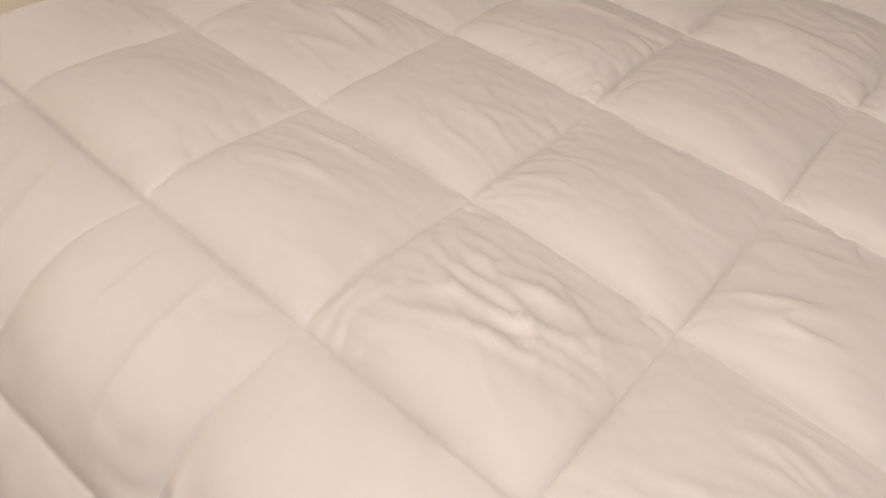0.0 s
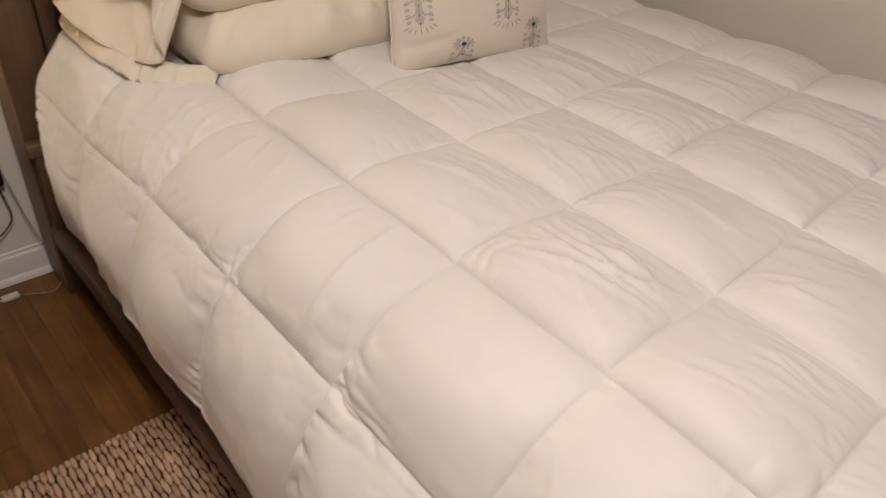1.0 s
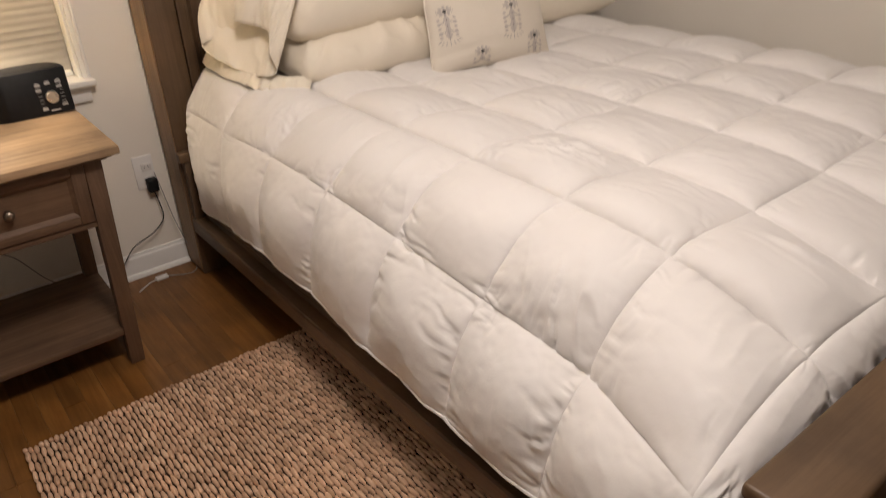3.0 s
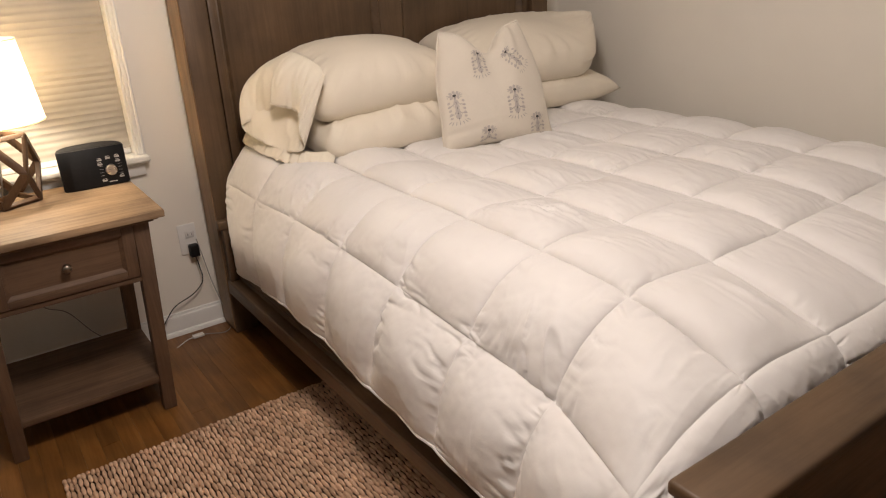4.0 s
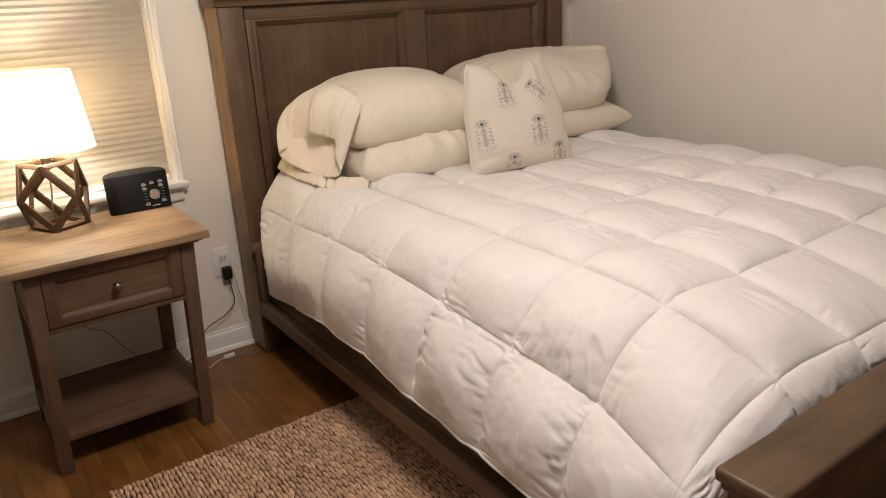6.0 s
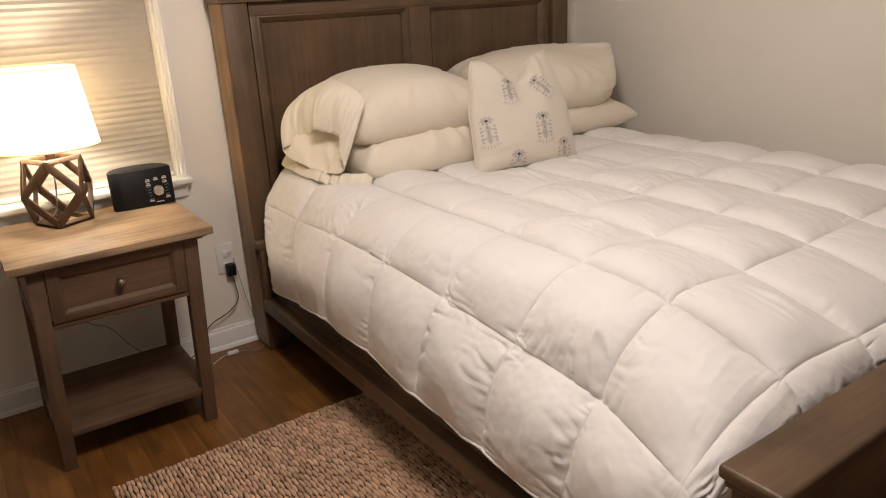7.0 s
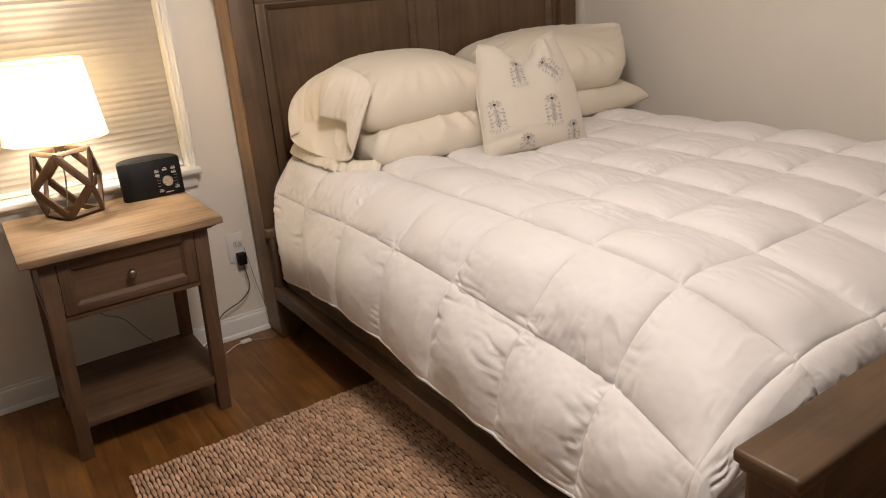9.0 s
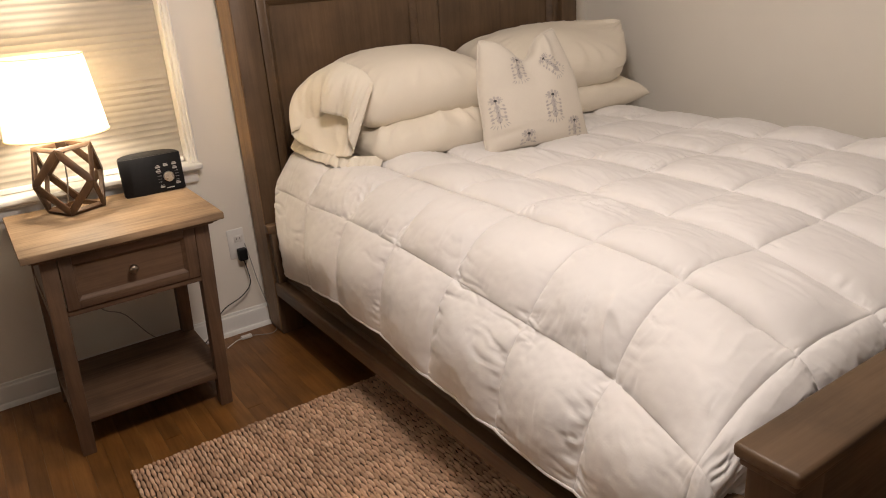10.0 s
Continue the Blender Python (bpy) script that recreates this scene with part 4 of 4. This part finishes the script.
for x in (LX0 + 0.025, LX1 - 0.025):
    for y in (LY0 + 0.025, LY1 - 0.025):
        leg(x, y)
for x in (LX0 + 0.006, LX1 - 0.024):
    sp = part("side_panel", lean(box(x, x + 0.018, LY0 + 0.048, LY1 - 0.048, 0.478, 0.669)), stand_wood["y"], stand)
    o = x - 0.004 if x < -0.5 else x + 0.016
    for z0, z1 in ((0.478, 0.508), (0.640, 0.669)):
        part("panel_rail", lean(box(o, o + 0.006, LY0 + 0.048, LY1 - 0.048, z0, z1, 0.002)), stand_wood["y"], sp)
part("back_panel", lean(box(LX0 + 0.048, LX1 - 0.048, LY1 - 0.03, LY1 - 0.012, 0.478, 0.669)), stand_wood["x"], stand)
part("drawer_rail", lean(box(LX0 + 0.048, LX1 - 0.048, LY0 + 0.004, LY0 + 0.045, 0.479, 0.4955, 0.002)), stand_wood["x"], stand)
DX0, DX1, DZ0, DZ1 = LX0 + 0.0505, LX1 - 0.0505, 0.4985, 0.667
drawer = part("drawer", lean(box(DX0 + 0.02, DX1 - 0.02, LY0 + 0.014, LY0 + 0.40, DZ0 + 0.005, DZ1 - 0.005)), stand_wood["x"], stand)
FW = 0.036
for x0, x1, z0, z1, ax in ((DX0, DX0 + FW, DZ0, DZ1, "z"), (DX1 - FW, DX1, DZ0, DZ1, "z"), (DX0 + FW, DX1 - FW, DZ0, DZ0 + 0.026, "x"), (DX0 + FW, DX1 - FW, DZ1 - 0.026, DZ1, "x")):
    part("front_frame", lean(box(x0, x1, LY0 - 0.002, LY0 + 0.016, z0, z1, 0.0025)), stand_wood[ax], drawer)
bm = bmesh.new()
ix0, ix1, iz0, iz1 = DX0 + FW, DX1 - FW, DZ0 + 0.026, DZ1 - 0.026
ring = lambda g, y: [bm.verts.new(p) for p in ((ix0 + g, y, iz0 + g), (ix1 - g, y, iz0 + g), (ix1 - g, y, iz1 - g), (ix0 + g, y, iz1 - g))]
r0, r1 = ring(0.0, LY0 + 0.001), ring(0.011, LY0 + 0.010)
for k in range(4):
    bm.faces.new((r0[k], r0[(k + 1) % 4], r1[(k + 1) % 4], r1[k]))
bm.faces.new(r1)
part("front_panel", lean(bm), stand_wood["x"], drawer, "", None)
kx, kz = (DX0 + DX1) / 2, 0.585
bm = lathe([(0.0, 0.030), (0.007, 0.0292), (0.0125, 0.025), (0.0142, 0.019), (0.0125, 0.013), (0.006, 0.009), (0.005, 0.004), (0.008, 0.001), (0.009, -0.012)], (0, 0, 0), 32)
for v in bm.verts:
    v.co = (kx + v.co.x, LY0 + 0.006 - v.co.z, kz + v.co.y)
part("knob", lean(bm), pewter, drawer, "round brushed metal knob", 180)
part("shelf", lean(box(LX0 + 0.004, LX1 - 0.004, LY0 + 0.010, LY1 - 0.010, 0.108, 0.130, 0.003)), stand_wood["x"], stand)

# cord that hangs behind the nightstand
hang = thing("lamp_cord", (-0.62, Y_HEAD - 0.03, 0.3), "thin dark lamp cord hanging behind the nightstand", "cord")
part("wire", tube(spline([(-0.70, Y_HEAD - 0.012, 0.66), (-0.69, Y_HEAD - 0.014, 0.50), (-0.655, Y_HEAD - 0.014, 0.36), (-0.60, Y_HEAD - 0.016, 0.27), (-0.53, Y_HEAD - 0.018, 0.225), (-0.44, Y_HEAD - 0.035, 0.10), (-0.30, Y_HEAD - 0.04, 0.03), (-0.24, Y_HEAD - 0.05, 0.004)]), 0.002), cable_grey, hang)

# ------------------------------------------------------------ bedside lamp
lamp = thing("table_lamp", (LAMP_X, LAMP_Y, LAMP_Z), "lit table lamp with an open wooden geometric base and white shade", "lamp")
HALF, HIGH = 0.0935, 0.1128
lm = pose(LAMP_X, LAMP_Y, LAMP_Z + HIGH, 0, 0, -19)
corners = [Vector((a * HALF, b * HALF, c * HIGH)) for a in (-1, 0, 1) for b in (-1, 0, 1) for c in (-1, 0, 1) if abs(a) + abs(b) + abs(c) == 2]
cage = None
for i, a in enumerate(corners):
    for b in corners[i + 1:]:
        da, db = Vector((a.x / HALF, a.y / HALF, a.z / HIGH)), Vector((b.x / HALF, b.y / HALF, b.z / HIGH))
        if abs((da - db).length - math.sqrt(2)) > 0.01:
            continue
        # a mitred bar: its ridge on the solid's edge, one face in the square, one in the triangle
        ax = [k for k in range(3) if da[k] * db[k] > 0.5][0]
        cs = Vector([da[k] if k == ax else 0.0 for k in range(3)])
        ct = Vector([math.copysign(2 / 3, da[k] + db[k]) for k in range(3)])
        bm = bmesh.new()
        vs = []
        for e in (da, db):
            for q in (e, e + (cs - e) * 0.25, e * 0.85 + (cs - e) * 0.08, e + (ct - e) * 0.30):
                vs.append(bm.verts.new(lm @ Vector((q.x * HALF, q.y * HALF, q.z * HIGH))))
        for k in range(4):
            bm.faces.new((vs[k], vs[(k + 1) % 4], vs[4 + (k + 1) % 4], vs[4 + k]))
        bm.faces.new(vs[:4]), bm.faces.new(vs[4:])
        bmesh.ops.recalc_face_normals(bm, faces=bm.faces)
        bmesh.ops.bevel(bm, geom=list(bm.edges), offset=0.0008, segments=1, profile=0.5, affect="EDGES")
        part("base_bar", bm, frame_wood, lamp, "" if cage else "mitred wooden bar of the open base")
        cage = True
TOPZ = 2 * HIGH
for a, b in (((-0.062, 0), (0.062, 0)),):
    p, q2 = lm @ Vector((0, -HALF + 0.012, HIGH - 0.010)), lm @ Vector((0, HALF - 0.012, HIGH - 0.010))
    part("cross_bar", tube([p, q2], 0.006, 8), frame_wood, lamp)
part("socket", lathe([(0.0, TOPZ - 0.01), (0.016, TOPZ - 0.01), (0.017, TOPZ + 0.045), (0.014, TOPZ + 0.075), (0.0, TOPZ + 0.076)], (LAMP_X, LAMP_Y, LAMP_Z), 24), pewter, lamp)
part("cord", tube(spline([(LAMP_X, LAMP_Y, LAMP_Z + TOPZ - 0.01), (LAMP_X - 0.004, LAMP_Y + 0.01, LAMP_Z + 0.12), (LAMP_X - 0.018, LAMP_Y + 0.03, LAMP_Z + 0.03), (LAMP_X - 0.03, LAMP_Y + 0.07, LAMP_Z + 0.006), (LAMP_X - 0.04, LAMP_Y + 0.094, LAMP_Z + 0.003)]), 0.0026), cable_grey, lamp, "clear grey cord inside the base")
S0, S1, R0, R1 = 0.262, 0.512, 0.160, 0.130
bm = lathe([(R0, S0), (R0 * 0.75 + R1 * 0.25, S0 * 0.75 + S1 * 0.25), ((R0 + R1) / 2, (S0 + S1) / 2), (R0 * 0.25 + R1 * 0.75, S0 * 0.25 + S1 * 0.75), (R1, S1)], (LAMP_X, LAMP_Y, LAMP_Z), 72)
shade = part("shade", bm, shade_cloth, lamp, "tapered white fabric shade, glowing", 180)
for r, z in ((R0, S0), (R1, S1)):
    circle = [(LAMP_X + r * math.cos(2 * math.pi * k / 72), LAMP_Y + r * math.sin(2 * math.pi * k / 72), LAMP_Z + z) for k in range(72)]
    part("trim", tube(circle, 0.0022, 6, loop=True), shade_cloth, shade)
for k in range(3):
    a = 2 * math.pi * k / 3
    part("spoke", tube([(LAMP_X, LAMP_Y, LAMP_Z + S0 + 0.035), (LAMP_X + (R0 - 0.004) * math.cos(a), LAMP_Y + (R0 - 0.004) * math.sin(a), LAMP_Z + S0 + 0.012)], 0.0014, 6), pewter, shade)
glow, ntb, shb = material("bulb_glow")
shb.inputs["Emission Color"].default_value = (1.0, 0.78, 0.5, 1)
shb.inputs["Emission Strength"].default_value = 6.0
BULBZ = LAMP_Z + 0.375
o = part("bulb", lathe([(0.0, -0.075), (0.012, -0.07), (0.014, -0.05), (0.026, -0.02), (0.030, 0.0), (0.026, 0.018), (0.014, 0.028), (0.0, 0.031)], (LAMP_X, LAMP_Y, BULBZ), 24), glow, lamp, "glowing frosted bulb", 180)
o.visible_shadow = False

# ------------------------------------------------------------ sound machine
box_at = (-0.346, 1.662, NZ)
sm = thing("sound_machine", box_at, "black sound machine clock with a silver dial and small keys", "radio")
CW, CD, CH = 0.212, 0.122, 0.136


def d_outline(grow=0.0, n=40):
    """D-shaped plan: a flat front, a bowed back and rounded front corners."""
    pts = []
    for k in range(n + 1):
        a = math.pi * k / n
        pts.append(((CW / 2 + grow) * math.copysign(abs(math.cos(a)) ** 0.75, math.cos(a)), (CD * 0.80 + grow) * math.sin(a) ** 0.8 + 0.0))
    for k in range(1, 8):
        a = math.pi + math.pi / 2 * k / 8
        pts.append((-CW / 2 + 0.080 + (0.080 + grow) * math.cos(a), (0.016 + grow) * math.sin(a)))
    for k in range(1, 8):
        a = 1.5 * math.pi + math.pi / 2 * k / 8
        pts.append((CW / 2 - 0.008 + (0.008 + grow) * math.cos(a), (0.016 + grow) * math.sin(a)))
    return pts


bm = bmesh.new()
rings = []
for g, z in ((-0.004, 0.0), (0.0, 0.004), (0.0, CH - 0.004), (-0.003, CH)):
    rings.append([bm.verts.new((box_at[0] + x, box_at[1] - 0.025 + y + 0.04 * (0 if y > 0 else z * 0.25), NZ + z)) for x, y in d_outline(g)])
n = len(rings[0])
for a, b in zip(rings, rings[1:]):
    for k in range(n):
        bm.faces.new((a[k], a[(k + 1) % n], b[(k + 1) % n], b[k]))
bm.faces.new(rings[0]), bm.faces.new(rings[-1])
case = part("case", bm, black_plastic, sm)
bm = bmesh.new()
ra = [bm.verts.new((box_at[0] + x, box_at[1] - 0.025 + y, NZ + CH + 0.0005)) for x, y in d_outline(-0.008)]
rb = [bm.verts.new((box_at[0] + x * 0.96, box_at[1] - 0.025 + y * 0.92, NZ + CH + 0.002)) for x, y in d_outline(-0.010)]
for k in range(n):
    bm.faces.new((ra[k], ra[(k + 1) % n], rb[(k + 1) % n], rb[k]))
bm.faces.new(rb)
part("speaker_grille", bm, black_mesh, case, "matt black speaker grille on top")
FY = box_at[1] - 0.025 - 0.016      # the front face
DXc = box_at[0] + 0.050
bm = lathe([(0.0, 0.012), (0.0160, 0.012), (0.0180, 0.010), (0.0183, 0.0), (0.0183, -0.004)], (0, 0, 0), 36)
for v in bm.verts:
    v.co = (DXc + v.co.x, FY - v.co.z, NZ + 0.055 + v.co.y)
dial = part("dial", bm, silver, sm, "round brushed silver dial")
part("pointer", box(DXc - 0.011, DXc - 0.002, FY - 0.0126, FY - 0.0118, NZ + 0.0575, NZ + 0.0590), grey_plastic, dial)
for dx, dz in ((-0.032, 0.093), (-0.004, 0.096), (0.026, 0.097), (-0.032, 0.078), (0.026, 0.082), (-0.027, 0.020), (0.030, 0.026)):
    key = part("key", box(DXc + dx - 0.0078, DXc + dx + 0.0078, FY - 0.003, FY + 0.002, NZ + dz - 0.0030, NZ + dz + 0.0030, 0.0008), grey_plastic, sm)
    part("print_bar", box(DXc + dx - 0.006, DXc + dx + 0.006, FY - 0.0007, FY + 0.001, NZ + dz + 0.0055, NZ + dz + 0.0068), label_print, key)
for k in range(8):
    sgn = -1 if k < 4 else 1
    z = 0.038 + 0.011 * (k % 4)
    part("print_bar", box(DXc + sgn * 0.030 - 0.006, DXc + sgn * 0.030 + 0.006, FY - 0.0007, FY + 0.001, NZ + z, NZ + z + 0.0007), grey_plastic, sm)
part("print_bar", box(DXc - 0.013, DXc + 0.014, FY - 0.0007, FY + 0.001, NZ + 0.012, NZ + 0.0150), label_print, sm, "small pale maker's mark")

# ------------------------------------------------------------ jute rug of twisted cords
RX0, RX1, RY0, RY1, CORD = -0.712, 0.36, -1.05, 1.056, 0.0129
rug = thing("jute_rug", (-0.15, 0.0, 0.0), "chunky brown braided jute rug on the wooden floor", "rug")


def cord_mesh(seed, phase):
    """One thick cord: a chain of plump twisted lumps, the first one cut short at the rug's edge."""
    rng = random.Random(seed)
    verts, faces = [], []
    full = 0.0240
    first = full * (0.35 + 0.65 * phase)
    y, half = RY1 - first, first
    while y - half > RY0:
        L, W, Hh = half * rng.uniform(1.02, 1.16), 0.0066 * rng.uniform(0.92, 1.08), 0.0098 * rng.uniform(0.90, 1.10)
        slant = 0.02 + rng.uniform(-0.05, 0.05)
        cx, cz = rng.uniform(-0.0008, 0.0008), 0.0085 + rng.uniform(-0.0012, 0.0012)
        c, s = math.cos(slant), math.sin(slant)
        b = len(verts)
        rows_, k_ = 7, 8
        for i in range(rows_):
            t = math.pi * (i + 0.5) / rows_
            lump = rng.uniform(0.90, 1.06)
            for k in range(k_):
                a = 2 * math.pi * k / k_
                fat = lump * math.sin(t) ** 0.85
                px, pl, pz = W * fat * math.cos(a), -L * math.cos(t), Hh * fat * math.sin(a)
                verts.append((cx + px * c + pl * s, y + pl * c - px * s, cz + pz + 0.0042 * math.cos(t)))
        for i in range(rows_ - 1):
            for k in range(k_):
                faces.append((b + i * k_ + k, b + i * k_ + (k + 1) % k_, b + (i + 1) * k_ + (k + 1) % k_, b + (i + 1) * k_ + k))
        faces.append(tuple(b + k for k in range(k_))[::-1])
        faces.append(tuple(b + (rows_ - 1) * k_ + k for k in range(k_)))
        y -= half * 0.92 + full * 0.92
        half = full
    me = bpy.data.meshes.new("braided_cord")
    me.from_pydata(verts, [], faces)
    me.materials.append(jute_fibre)
    for p in me.polygons:
        p.use_smooth = True
    return me


cords = [cord_mesh(s, s / 10) for s in range(10)]
count = int((RX1 - RX0) / CORD)
for k in range(count):
    o = part("braided_cord", cords[(k * 4 + k // 5) % 10], jute_fibre, rug)
    tagged(o, kind="stuff")
    o.location = (RX0 + (k + 0.5) * CORD, 0.001 * math.sin(k * 2.3), 0.0)
# dark sheet under the cords that paints the shade in their gaps
part("backing", box(RX0 + 0.008, RX1, RY0, RY1 - 0.014, 0.001, 0.0085), gap_shade_backing, rug)

# ------------------------------------------------------------ floor boards, the near ones singly
BW = 0.0571
rng = random.Random(5)
floor = bpy.data.objects["floor"]
lengths = [0.62, 0.85, 1.10, 1.35]
board_mesh = {}
for L in lengths:
    b = bmesh.new()
    bmesh.ops.create_cube(b, size=1.0)
    for v in b.verts:
        top = v.co.z > 0
        v.co = (v.co.x * (BW - (0.0005 if top else 0.0002)), v.co.y * (L - (0.0006 if top else 0.0004)), 0.0 if top else -0.0118)
    board_mesh[L] = finish(b, "floor_board", plank_wood)
rest = bmesh.new()
x = X_LEFT + BW / 2
while x < X_RIGHT:
    top = Y_HEAD
    while top > Y_BACK + 0.01:
        L = rng.choice(lengths)
        low = max(top - L, Y_BACK)
        if -1.25 < x < 0.35 and top - low > L - 0.001 and top > -0.6:
            o = part("floor_board", board_mesh[L], plank_wood, floor)
            o.location = (x, (top + low) / 2, rng.uniform(-0.0004, 0.0004))
        else:
            box(x - BW / 2 + 0.00025, x + BW / 2 - 0.00025, low + 0.0008, top - 0.0008, -0.0118, 0.0, bm=rest)
        top = low
    x += BW
tagged(part("floor_boards", rest, plank_wood, floor), kind="stuff")
